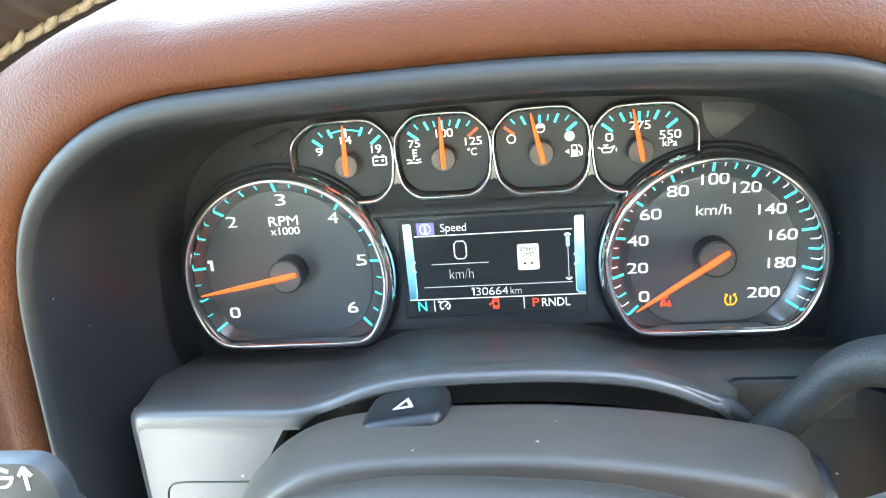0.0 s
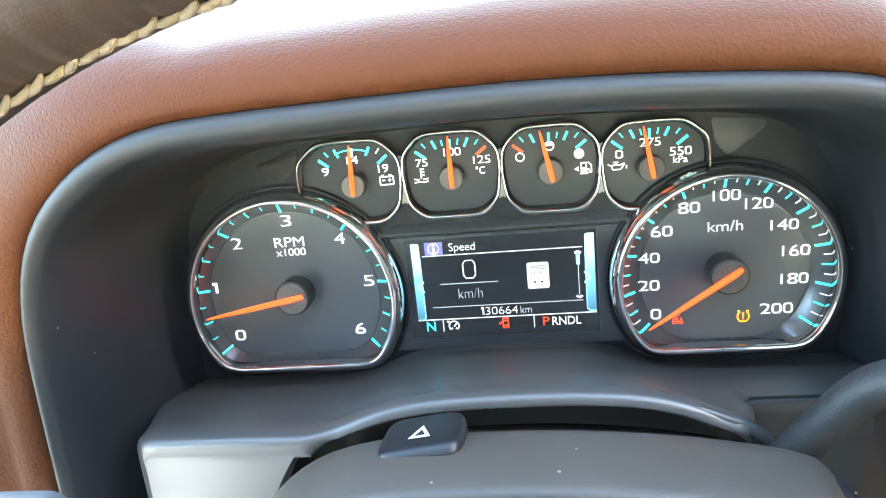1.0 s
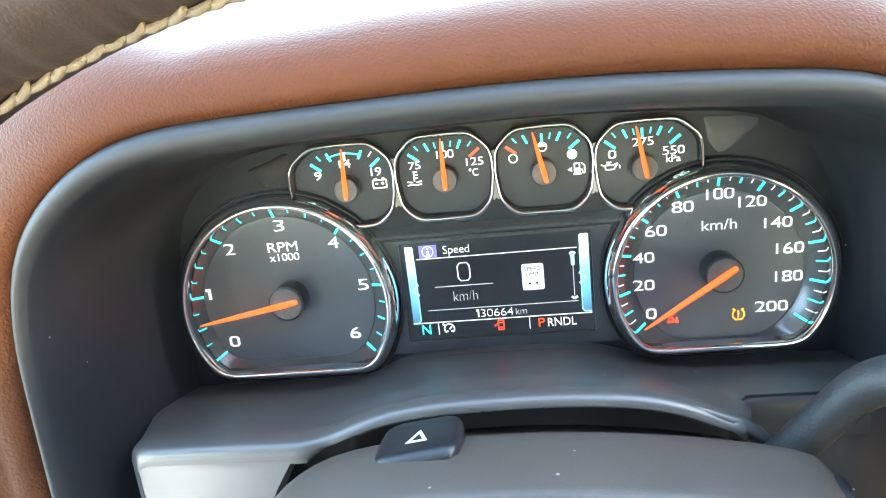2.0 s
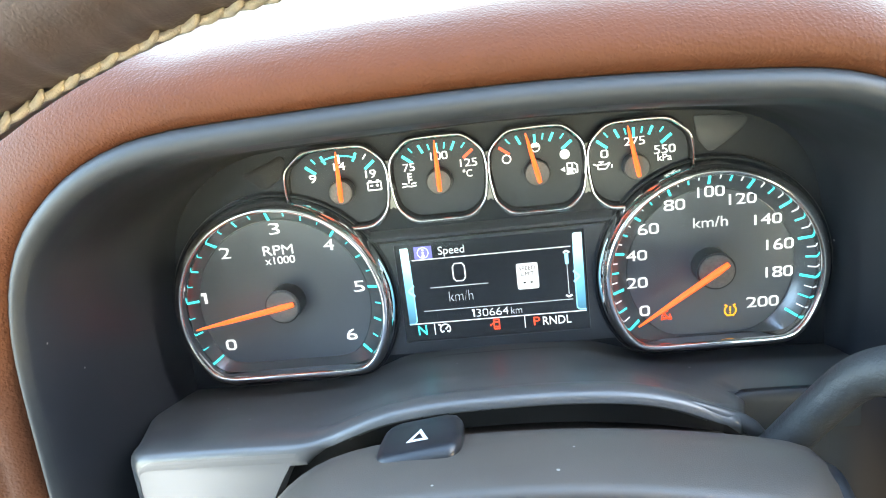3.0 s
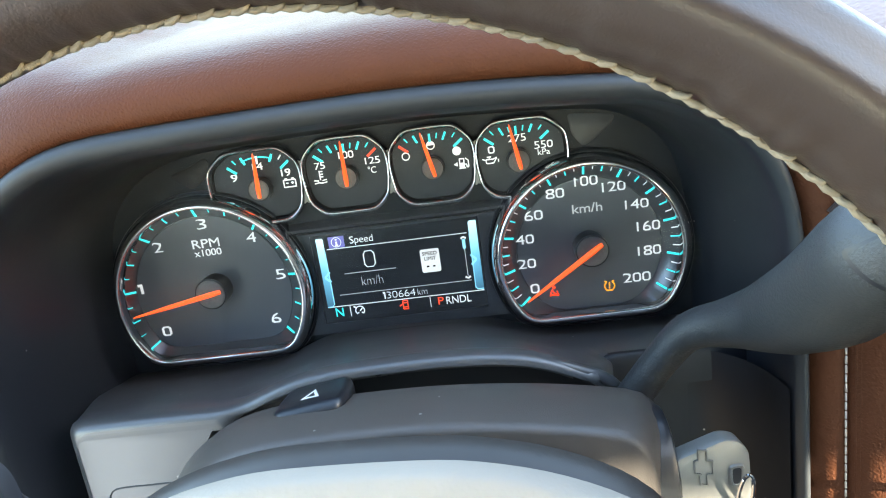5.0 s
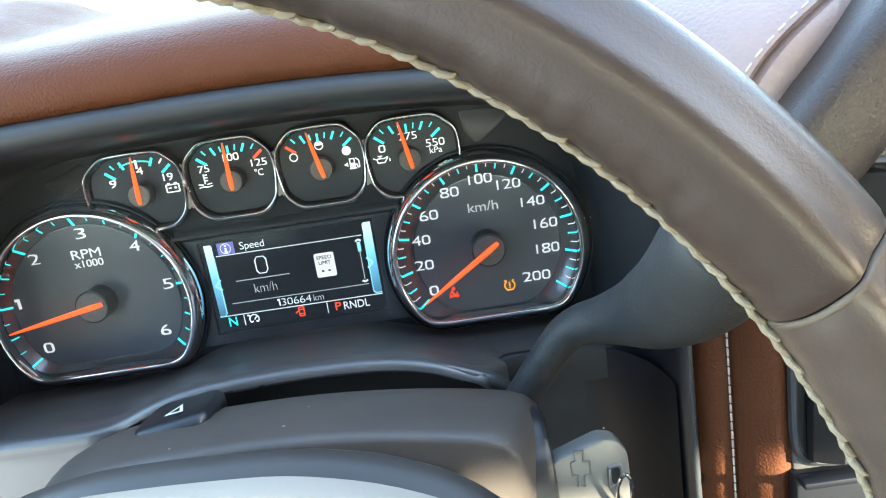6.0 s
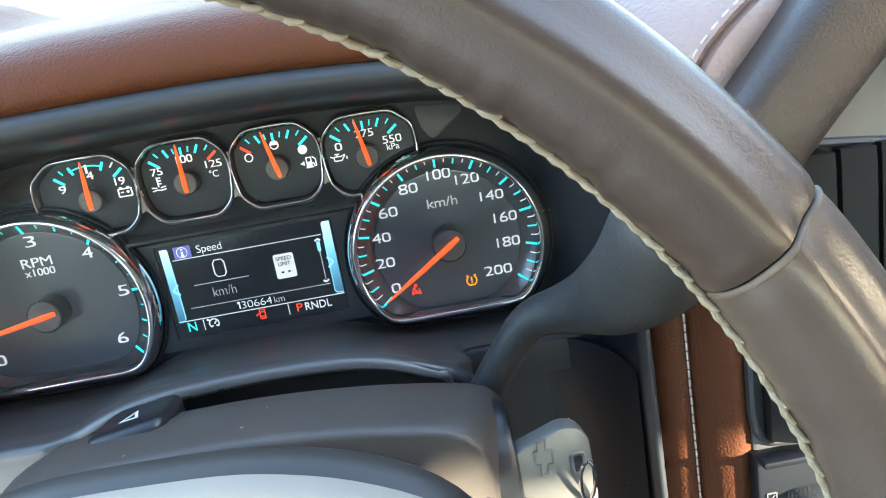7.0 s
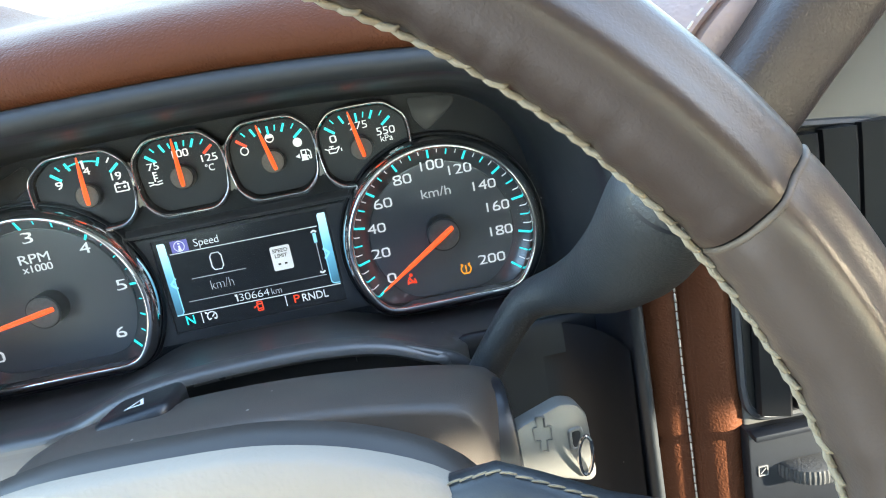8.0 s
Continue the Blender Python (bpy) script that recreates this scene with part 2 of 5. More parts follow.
def letters(body, size, x, z, y, wide=1.0, bold=0.0, turn=0.0):
    """Words of the built-in font as a mesh that lies on the face, centred at (x, z)."""
    cu = bpy.data.curves.new("letters", "FONT")
    cu.body, cu.size, cu.align_x, cu.align_y = body, size, "CENTER", "CENTER"
    cu.extrude, cu.offset, cu.resolution_u = 0.0002, bold, 3
    ob = bpy.data.objects.new("letters", cu)
    me = bpy.data.meshes.new_from_object(ob)
    bm = bmesh.new()
    bm.from_mesh(me)
    bpy.data.objects.remove(ob)
    bpy.data.curves.remove(cu)
    bpy.data.meshes.remove(me)
    xs = [v.co.x for v in bm.verts]
    zs = [v.co.y for v in bm.verts]
    mid = Vector(((min(xs) + max(xs)) / 2, (min(zs) + max(zs)) / 2, 0))
    bm.transform(Matrix.Translation((x, y, z)) @ pose(0, 0, 0, 90, 0, 0) @ pose(0, 0, 0, 0, 0, turn) @ Matrix.Diagonal((wide, 1, 1, 1)) @ Matrix.Translation(-mid))
    return bm


def squared(bm, amount):
    """Pushes the round bowls of each letter towards a rounded square, as on extended dial lettering."""
    todo = set(bm.verts)
    while todo:
        island, queue = [], [todo.pop()]
        while queue:
            v = queue.pop()
            island.append(v)
            for e in v.link_edges:
                w = e.other_vert(v)
                if w in todo:
                    todo.discard(w)
                    queue.append(w)
        x0, x1 = min(v.co.x for v in island), max(v.co.x for v in island)
        y0, y1 = min(v.co.y for v in island), max(v.co.y for v in island)
        hx, hy = max((x1 - x0) / 2, 1e-6), max((y1 - y0) / 2, 1e-6)
        for v in island:
            u, w = (v.co.x - (x0 + x1) / 2) / hx, (v.co.y - (y0 + y1) / 2) / hy
            r = math.hypot(u, w)
            q = (abs(u) ** 5 + abs(w) ** 5) ** 0.2
            if q < 1e-6:
                continue
            k = 1 + amount * (r / q - 1) * min(1.0, max(0.0, (1.40 - r) / 0.36))
            v.co.x, v.co.y = (x0 + x1) / 2 + u * k * hx, (y0 + y1) / 2 + w * k * hy


def sized(body, x, z, y, w, h, square=0.9, bold=0.0):
    """Words of the built-in font on the face, centred at (x, z), of width w and height h."""
    if body == "1":
        return slab(np.array([(x - w * 0.5, z + h * 0.5), (x - w * 0.5, z + h * 0.24), (x - w * 0.06, z + h * 0.24), (x - w * 0.06, z - h * 0.5), (x + w * 0.5, z - h * 0.5), (x + w * 0.5, z + h * 0.5)]), y, y + 0.0003)
    bm = letters(body, h * 1.4, 0, 0, 0, 1.0, bold)
    bm.transform(pose(0, 0, 0, -90, 0, 0))
    if square:
        squared(bm, square)
    xs, ys = [v.co.x for v in bm.verts], [v.co.y for v in bm.verts]
    bm.transform(Matrix.Translation((x, y, z)) @ pose(0, 0, 0, 90, 0, 0) @ Matrix.Diagonal((w / (max(xs) - min(xs)), h / (max(ys) - min(ys)), 1, 1)) @ Matrix.Translation((-(max(xs) + min(xs)) / 2, -(max(ys) + min(ys)) / 2, 0)))
    return bm


def tube(path, radii, n=20, squash=1.0, up=(0, 0, 1)):
    """A round bar along a path; radii and squash may change on the way."""
    rings = []
    p = [Vector(q) for q in path]
    for i, c in enumerate(p):
        d = (p[min(i + 1, len(p) - 1)] - p[max(i - 1, 0)]).normalized()
        s = d.cross(Vector(up)).normalized()
        u = s.cross(d)
        r = radii[i] if hasattr(radii, "__len__") else radii
        q = squash[i] if hasattr(squash, "__len__") else squash
        rings.append([c + s * r * math.cos(2 * math.pi * k / n) + u * r * q * math.sin(2 * math.pi * k / n) for k in range(n)])
    return loft(rings, cap=True)


# ---- the pod round the instruments ----
LIP = [(-0.1945, -0.150), (-0.1905, -0.060), (-0.1885, 0.0), (-0.1860, 0.032), (-0.1765, 0.0625), (-0.1580, 0.0825), (-0.1420, 0.0925), (-0.1250, 0.0985), (-0.100, 0.1013), (0.0, 0.1032), (0.056, 0.1018), (0.094, 0.0990), (0.118, 0.0968), (0.131, 0.0948), (0.141, 0.0905), (0.152, 0.0838), (0.163, 0.0755), (0.1745, 0.0580), (0.1815, 0.030), (0.1835, -0.010), (0.184, -0.060), (0.185, -0.150)]
LIP_LINE = curve([(x, z, 0) for x, z in LIP], 90, 3)[:, :2]


def outward(line):
    t = np.gradient(line, axis=0)
    t /= np.linalg.norm(t, axis=1)[:, None]
    return np.stack([-t[:, 1], t[:, 0]], 1)


LIP_OUT = outward(LIP_LINE)


def side_share(p):
    """0 along the top of the pod, 1 down its sides."""
    return min(1.0, max(0.0, (0.092 - p[1]) / 0.06))


def swept(profile_top, profile_side, flare=1.0):
    """Sweeps a profile of (outwards, y) along the lip, blending from top to sides."""
    rings = []
    for p, o in zip(LIP_LINE, LIP_OUT):
        s = side_share(p)
        s = s * s * (3 - 2 * s)
        g = 1 + (flare - 1) * min(1.0, max(0.0, (-p[0] - 0.11) / 0.06))
        ring = []
        for a, b in zip(profile_top, profile_side):
            d = a[0] * (1 - s) + b[0] * s
            d = d if d < 0.014 else 0.014 + (d - 0.014) * g
            ring.append((p[0] + o[0] * d, a[1] * (1 - s) + b[1] * s, p[1] + o[1] * d))
        rings.append(ring)
    return loft(rings, closed=False)


pod = thing("instrument_pod", (0, -0.05, -0.06), "dark grey grained plastic pod with rounded satin lip around the instruments", "dashboard pod", "structure")
lip_profile = [(0.0008, -0.090), (0.0009, -0.0965), (0.0006, -0.0990), (-0.0002, -0.1012), (-0.0014, -0.1028), (-0.0030, -0.1037), (-0.0048, -0.1038), (-0.0066, -0.1030), (-0.0082, -0.1014), (-0.0090, -0.1000)]
lip_side = [(d * 0.62 if d < 0 else d, y) for d, y in lip_profile]
part("lip", swept(lip_profile, lip_side), LIP_GREY, pod, "satin grey rounded lip", sharp=80)
wall_top = [(-0.0090, -0.1000), (-0.0095, -0.0990), (-0.0105, -0.0960), (-0.0113, -0.0920), (-0.0119, -0.085), (-0.0125, -0.075), (-0.0130, -0.060), (-0.0138, -0.045), (-0.0148, -0.030), (-0.0160, -0.015), (-0.0175, -0.004), (-0.0200, 0.0015)]
wall_side = [(-0.00558, -0.1000), (-0.0059, -0.0990), (-0.0065, -0.0960), (-0.0070, -0.0920), (-0.0074, -0.085), (-0.00775, -0.075), (-0.0084, -0.060), (-0.0096, -0.045), (-0.0112, -0.030), (-0.0132, -0.015), (-0.0155, -0.005), (-0.0190, 0.0015)]
part("inner_wall", swept(wall_top, wall_side), FUNNEL, pod)

hood_top = [(0.0008, -0.092), (0.0010, -0.0985), (0.0060, -0.1012), (0.0125, -0.1000), (0.0185, -0.0955), (0.0238, -0.0875), (0.0282, -0.0765), (0.0322, -0.0600), (0.0362, -0.0380), (0.0408, -0.0120), (0.0455, 0.0150), (0.0505, 0.0440), (0.0552, 0.0730), (0.0596, 0.1010), (0.0635, 0.130), (0.0625, 0.138)]
hood_side = [(0.0008, -0.092), (0.0010, -0.0985), (0.0070, -0.1030), (0.0130, -0.1050), (0.0145, -0.1040), (0.0160, -0.1065), (0.0260, -0.1150), (0.0345, -0.1130), (0.0385, -0.1000), (0.0380, -0.07), (0.0385, -0.045), (0.0390, -0.015), (0.0395, 0.02), (0.040, 0.06), (0.040, 0.10), (0.039, 0.106)]
hood = thing("instrument_hood", (0, -0.05, 0.11), "saddle brown grained leather hood wrapped over the instrument pod", "dashboard hood", "structure")
part("leather_cover", swept(hood_top, hood_side, 2.6), SADDLE, hood, sharp=80)

# Floor of the pod, which rises from the instruments to the arch over the column.
SEAM = curve([(-0.174, -0.0468, 0), (-0.141, -0.0466, 0), (-0.097, -0.0462, 0), (-0.072, -0.0438, 0), (-0.046, -0.0350, 0), (-0.004, -0.0325, 0), (0.042, -0.0345, 0), (0.072, -0.0430, 0), (0.100, -0.0461, 0), (0.132, -0.0461, 0), (0.176, -0.0475, 0)], 80, 2)
EDGE = curve([(-0.1515, -0.0350, 0), (-0.12, -0.0350, 0), (-0.080, -0.0350, 0), (-0.067, -0.0310, 0), (-0.050, -0.0252, 0), (-0.029, -0.0218, 0), (0.0, -0.0205, 0), (0.028, -0.0205, 0), (0.055, -0.0225, 0), (0.074, -0.0270, 0), (0.088, -0.0335, 0), (0.100, -0.0375, 0), (0.130, -0.0390, 0), (0.182, -0.0420, 0)], 80, 2)


def arch_share(x):
    """0 over the flat ledges, 1 over the arch."""
    s = min(max((x + 0.081) / 0.005, 0.0), 1.0) * min(max((0.099 - x) / 0.006, 0.0), 1.0)
    return s * s * (3 - 2 * s)


def floor_ring(share, ledge, arch):
    """One line across the floor: ledge and arch give (y, drop) there; the ends roll down into the side gaps."""
    mid = []
    for a, b in zip(SEAM, EDGE):
        s = arch_share(b[0])
        y = ledge[0] * (1 - s) + arch[0] * s
        z = a[1] * (1 - share) + b[1] * share - ledge[1] * (1 - s) - arch[1] * s
        r = min(max((b[0] - 0.096) / 0.014, 0.0), 1.0)
        r = r * r * (3 - 2 * r)
        short = max(y, -0.0505)
        z -= r * 0.010 * min(1.0, max(0.0, (-0.046 - y) / 0.030))
        mid.append((a[0] * (1 - share) + b[0] * share, y * (1 - r) + short * r, z))
    l = mid[0]
    k = 1 - 0.36 * max(0.0, (-0.0785 - l[1]) / 0.0063) ** 2
    left = [(l[0] - dx * k, l[1], l[2] - dz) for dx, dz in ((0.0140, 0.1200), (0.0140, 0.0062), (0.0135, 0.0036), (0.0121, 0.0017), (0.0098, 0.0005), (0.0062, 0.0))]
    return left + mid


def same(y, d=0.0):
    return (y, d), (y, d)


rings = [floor_ring(0, *same(0.004)), floor_ring(0, *same(-0.010)), floor_ring(0.12, *same(-0.022)), floor_ring(0.32, *same(-0.036)), floor_ring(0.58, *same(-0.050)), floor_ring(0.82, *same(-0.063)), floor_ring(0.92, (-0.0690, 0.0), (-0.0690, 0.0009)), floor_ring(0.955, (-0.0712, 0.0), (-0.0712, 0.0008)), floor_ring(0.985, (-0.0735, 0.0), (-0.0735, -0.0002)), floor_ring(1.0, (-0.0785, 0.0000), (-0.0770, -0.0004)), floor_ring(1.0, (-0.0818, 0.0005), (-0.0805, 0.0008)), floor_ring(1.0, (-0.0838, 0.0016), (-0.0825, 0.0030)), floor_ring(1.0, (-0.0847, 0.0036), (-0.0825, 0.0052)), floor_ring(1.0, (-0.0849, 0.0080), (-0.0800, 0.0062)), floor_ring(1.0, (-0.0844, 0.0100), (-0.060, 0.0080))]
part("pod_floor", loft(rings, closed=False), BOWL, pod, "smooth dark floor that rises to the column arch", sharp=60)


def fascia(outer_x, top_z, front, arch, name, tag, material):
    """The upright panel below the pod floor, cut by the arch over the column."""
    inner = curve([(x, z, 0) for x, z in arch], 24, 1)
    sgn = 1 if outer_x < 0 else -1
    rings = []
    for y, r in ((front + 0.0130, 0.0), (front + 0.0062, 0.0), (front + 0.0040, 0.0005), (front + 0.0020, 0.0017), (front + 0.0006, 0.0034), (front, 0.0056)):
        roll = ((0.0, 0.0062), (0.0006, 0.0036), (0.0020, 0.0017), (0.0042, 0.0005), (0.0070, 0.0)) if sgn > 0 else ((0.0, 0.0),)
        ring = [(outer_x + sgn * r, y, -0.16)] + [(outer_x + sgn * (r + dx), y, top_z - dz) for dx, dz in roll]
        ring += [(x - sgn * min(r, 0.002), y, min(z, top_z)) for x, z, _ in inner]
        rings.append(ring)
    part(name, loft(rings, closed=True, cap=True), material, pod, tag, sharp=50)


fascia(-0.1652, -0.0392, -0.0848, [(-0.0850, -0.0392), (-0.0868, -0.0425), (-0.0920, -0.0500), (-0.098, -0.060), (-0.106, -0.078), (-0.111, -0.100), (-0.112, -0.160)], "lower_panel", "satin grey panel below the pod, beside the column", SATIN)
fascia(0.1835, -0.0530, -0.0490, [(0.102, -0.0530), (0.106, -0.0550), (0.112, -0.060), (0.119, -0.078), (0.122, -0.100), (0.123, -0.160)], "lower_panel", "smooth panel beside the ignition, its shade put into the colour", NIGHT)
bead = curve([(0.066, -0.0785, -0.0275), (0.078, -0.0790, -0.0308), (0.090, -0.0790, -0.0362), (0.0995, -0.0780, -0.0415), (0.1065, -0.0740, -0.0500), (0.1115, -0.0690, -0.0620), (0.1150, -0.0630, -0.0800), (0.117, -0.058, -0.105)], 30, 1)
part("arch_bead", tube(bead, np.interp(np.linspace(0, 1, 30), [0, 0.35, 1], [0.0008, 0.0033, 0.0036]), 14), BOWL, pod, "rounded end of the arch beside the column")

# Added cover over the pale floor edge; shade is put into its dark colour.
end_roll = []
for y, z in ((-0.0460, -0.0445), (-0.0478, -0.0430), (-0.0495, -0.0425), (-0.0512, -0.0429), (-0.0524, -0.0444), (-0.0528, -0.0480), (-0.0528, -0.0620)):
    end_roll.append([(x, y, z - 0.0045 * max(0.0, (0.109 - x) / 0.010) ** 2) for x in np.linspace(0.099, 0.186, 24)])
part("floor_end", loft(end_roll, closed=False), NIGHT, pod, "rounded cover added at the floor end, shade put into its colour")

liner = []
for y, drop in ((-0.0735, 0.0062), (-0.0752, 0.0070), (-0.0758, 0.0082), (-0.0750, 0.0096), (-0.0700, 0.0112), (-0.0580, 0.0135), (-0.0440, 0.0170)):
    liner.append([(x, y, float(np.interp(x, EDGE[:, 0], EDGE[:, 1])) - drop) for x in np.linspace(-0.066, 0.086, 40)])
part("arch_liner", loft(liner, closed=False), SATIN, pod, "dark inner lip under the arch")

cove = []
for z in np.linspace(-0.16, -0.046, 8):
    cove.append([(0.146 + 0.0305 * math.sin(a), -0.0490 - 0.050 * (1 - math.cos(a)), z) for a in np.linspace(0, math.pi / 2, 14)])
part("side_cove", loft(cove, closed=False), NIGHT, pod, "hollow that curves from the panel to the lip, shade put into its colour")
seam_path = curve([(-0.1545, -0.0847, -0.125), (-0.1530, -0.0847, -0.100), (-0.1518, -0.0847, -0.0800), (-0.1496, -0.0847, -0.0735), (-0.1440, -0.0847, -0.0713), (-0.1250, -0.0847, -0.0710), (-0.1080, -0.0847, -0.0708)], 40)
part("panel_seam", tube(seam_path, 0.0005, 8, up=(0, 1, 0)), BLACK, pod, "fine dark joint of a rounded cover")
# Black blocks close the gap under the arch and stand for its shade.
part("column_recess", box(-0.13, 0.13, -0.032, -0.028, -0.16, -0.0505), BLACK, pod, "black block that stands for the shade behind the column")
part("column_recess", box(-0.048, 0.050, -0.0345, -0.0325, -0.052, -0.0335), BLACK, pod, "black block that stands for the shade behind the column")

# Dash top behind the hood, out to the windscreen.
dash = thing("dash_top", (0.3, 0.3, 0.10), "brown leather dashboard top reaching to the windscreen, glare put into its colour", "dashboard", "structure")
rows_ = []
for y, z in ((0.126, 0.1585), (0.132, 0.1640), (0.142, 0.1672), (0.20, 0.176), (0.45, 0.205), (0.72, 0.240)):
    rows_.append([(x, y, z - 0.10 * max(0.0, abs(x) - 0.12) ** 1.2) for x in np.linspace(-0.62, 1.25, 48)])
part("upper_pad", loft(rows_, closed=False), MAUVE_GLARE, dash)


# ---- the instruments ----
cluster = thing("instrument_cluster", (0, 0, -0.04), "black instrument cluster with chrome rings, cyan ticks and orange needles", "instrument cluster")
back_loop = soften(resample([(-0.19, -0.058), (0.19, -0.058), (0.185, 0.05), (0.14, 0.096), (-0.14, 0.098), (-0.19, 0.05)], 80), 4)
part("back_plate", slab(back_loop, 0.002, 0.006), PANEL, cluster, "dark grey panel behind the dials")

# Left facet holds painted shadow, right facet a paler painted reflection.
for pts, mat in (([(-0.1220, 0.0706), (-0.1160, 0.0650), (-0.1106, 0.0615), (-0.1010, 0.0668), (-0.0975, 0.0760), (-0.1004, 0.0785), (-0.1100, 0.0742)], VENT), ([(0.1030, 0.0756), (0.1050, 0.0640), (0.1100, 0.0572), (0.1140, 0.0588), (0.1215, 0.0640), (0.1278, 0.0690), (0.1284, 0.0725), (0.1180, 0.0744)], PLASTIC)):
    part("corner_recess", slab(soften(resample(pts, 48), 2), 0.0013, 0.0030, 0.0004), mat, cluster, "teardrop facet beside the gauges, light or shade put into its colour")


def dial_loop(cx, cz, r, floor_z, times=10):
    pts = [(cx + r * math.cos(a), max(cz + r * math.sin(a), floor_z)) for a in np.linspace(-math.pi / 2, 1.5 * math.pi, 240)[:-1]]
    return soften(resample(pts, 120), times)


def ring_of(loop, prof):
    """A bezel: a profile of (inwards, y) carried round a loop."""
    return loft([at_y(inset(loop, d), y) for d, y in prof])


def needle(cx, cz, angle, length, tail, w, y, parent):
    a = radians(angle)
    d, s = Vector((math.cos(a), math.sin(a))), Vector((-math.sin(a), math.cos(a)))
    rings = []
    for along, half, lift in ((-tail, w * 0.30, 0.0012), (-tail * 0.9, w * 0.42, 0.0018), (0, w * 0.5, 0.0024), (length * 0.55, w * 0.40, 0.0018), (length * 0.93, w * 0.2, 0.0010), (length, w * 0.10, 0.0006)):
        c = Vector((cx, cz)) + d * along
        q = [(c - s * half, 0), (c - s * half * 0.85, -lift * 0.6), (c, -lift), (c + s * half * 0.85, -lift * 0.6), (c + s * half, 0)]
        rings.append([(p.x, y + l, p.y) for p, l in q])
    part("needle", loft(rings, cap=True), ORANGE, parent, "lit orange needle")


def hub_cap(cx, cz, r, y_face, y_top, parent):
    stem = [at_y(ngon(cx, cz, r * 0.98, 36), y_face), at_y(ngon(cx, cz, r * 1.0, 36), y_top + 0.0016), at_y(ngon(cx, cz, r * 0.99, 36), y_top + 0.0007), at_y(ngon(cx, cz, r * 0.93, 36), y_top + 0.0004)]
    part("hub", loft(stem, cap=True), BLACK, parent, "black hub of the needle")
    cap = [at_y(ngon(cx, cz, r * 0.90, 36), y_top + 0.0012), at_y(ngon(cx, cz, r * 0.90, 36), y_top + 0.0003), at_y(ngon(cx, cz, r * 0.87, 36), y_top), at_y(ngon(cx, cz, r * 0.4, 36), y_top - 0.0002)]
    part("hub_disc", loft(cap, cap=True), HUBCAP, parent, "grey speckled disc on the hub")


def big_dial(name, tag, cx, cz, ring_x, ring_r, floor_z, face_r, out_r, label_at, first, step, count, minor, labels, label_size, pointer, units, ring_z, foot):
    base = dial_loop(ring_x, ring_z, ring_r, floor_z)
    dial = part(name, plate(dial_loop(cx, cz, face_r, floor_z + foot, 14), -0.0004), FACE, cluster, tag)
    flo = dial_loop(cx, cz, face_r, floor_z + foot, 14)
    part("cone", loft([at_y(flo, -0.0003), at_y(inset(flo, -0.0004), -0.0008), at_y(inset(base, 0.0040), -0.0052)]), CONE, dial, "sloping satin metal band under the ticks")
    crest = [(0.0041, -0.0046), (0.0040, -0.0060), (0.0036, -0.0092), (0.0033, -0.0104), (0.0028, -0.0110), (0.0020, -0.0112), (0.0010, -0.0109), (0.0, -0.0101), (-0.0011, -0.0087), (-0.0021, -0.0068), (-0.0028, -0.0046), (-0.0032, -0.0024), (-0.0033, 0.0010)]
    part("chrome_ring", ring_of(base, crest), CHROME, dial, "polished chrome ring with a flat foot")
    part("collar", ring_of(base, [(-0.0030, -0.0020), (-0.0038, -0.0032), (-0.0044, -0.0031), (-0.0048, -0.0024), (-0.0050, 0.0022)]), PANEL, dial, "dark grey collar around the ring")
    part("face_edge", ring_of(flo, [(-0.0003, -0.0008), (-0.0001, -0.0011), (0.0001, -0.0011), (0.0003, -0.0003)]), CONE, dial, "thin raised edge around the face")
    total = (count - 1) * minor
    for k in range(total + 1):
        a = radians(first + step * k / minor)
        major, half = k % minor == 0, minor % 2 == 0 and k % (minor // 2) == 0
        r1 = out_r
        r0 = out_r - (0.0058 if major else 0.0041 if half else 0.0031)
        w = 0.00110 if major else 0.0007 if half else 0.00045

        ox, oz = cx - ring_x, cz - ring_z
        dot = ox * math.cos(a) + oz * math.sin(a)
        far = -dot + math.sqrt(dot * dot - ox * ox - oz * oz + (ring_r - 0.0040) ** 2)

        def lift(r):
            return -0.0012 - 0.0042 * max(0.0, r - face_r) / (far - face_r)

        d, s = Vector((math.cos(a), math.sin(a))), Vector((-math.sin(a), math.cos(a)))
        q0, q1, c = d * r0, d * r1, Vector((cx, cz))
        bm = bmesh.new()
        vs = []
        for q, r in ((q0, r0), (q1, r1)):
            for sg in (-1, 1):
                p = c + q + s * w * sg / 2
                vs.append(bm.verts.new((p.x, lift(r) - 0.0004, p.y)))
                vs.append(bm.verts.new((p.x, lift(r) + 0.0008, p.y)))
        for f in ((0, 2, 6, 4), (0, 4, 5, 1), (2, 3, 7, 6), (4, 6, 7, 5), (0, 1, 3, 2)):
            bm.faces.new([vs[i] for i in f])
        part("tick", bm, CYAN if (major or half or name == "tachometer") else WHITE, dial)
    for word, (x, z) in zip(labels, label_at):
        ones = word.count("1")
        part("numeral", sized(word, x, z, -0.0012, label_size[0] * (len(word) - 0.5 * ones), label_size[1], 0.9, -0.00003), WHITE, dial)
    for word, x, z, w, h, mat in units:
        part("unit_mark", sized(word, x, z, -0.0012, w, h, 0.5), mat, dial)
    hx, hz, angle, length = pointer
    hub_cap(hx, hz, 0.0093, -0.0002, -0.0125, dial)
    needle(hx, hz, angle, length, 0.0066, 0.0031, -0.0130, dial)
    return dial


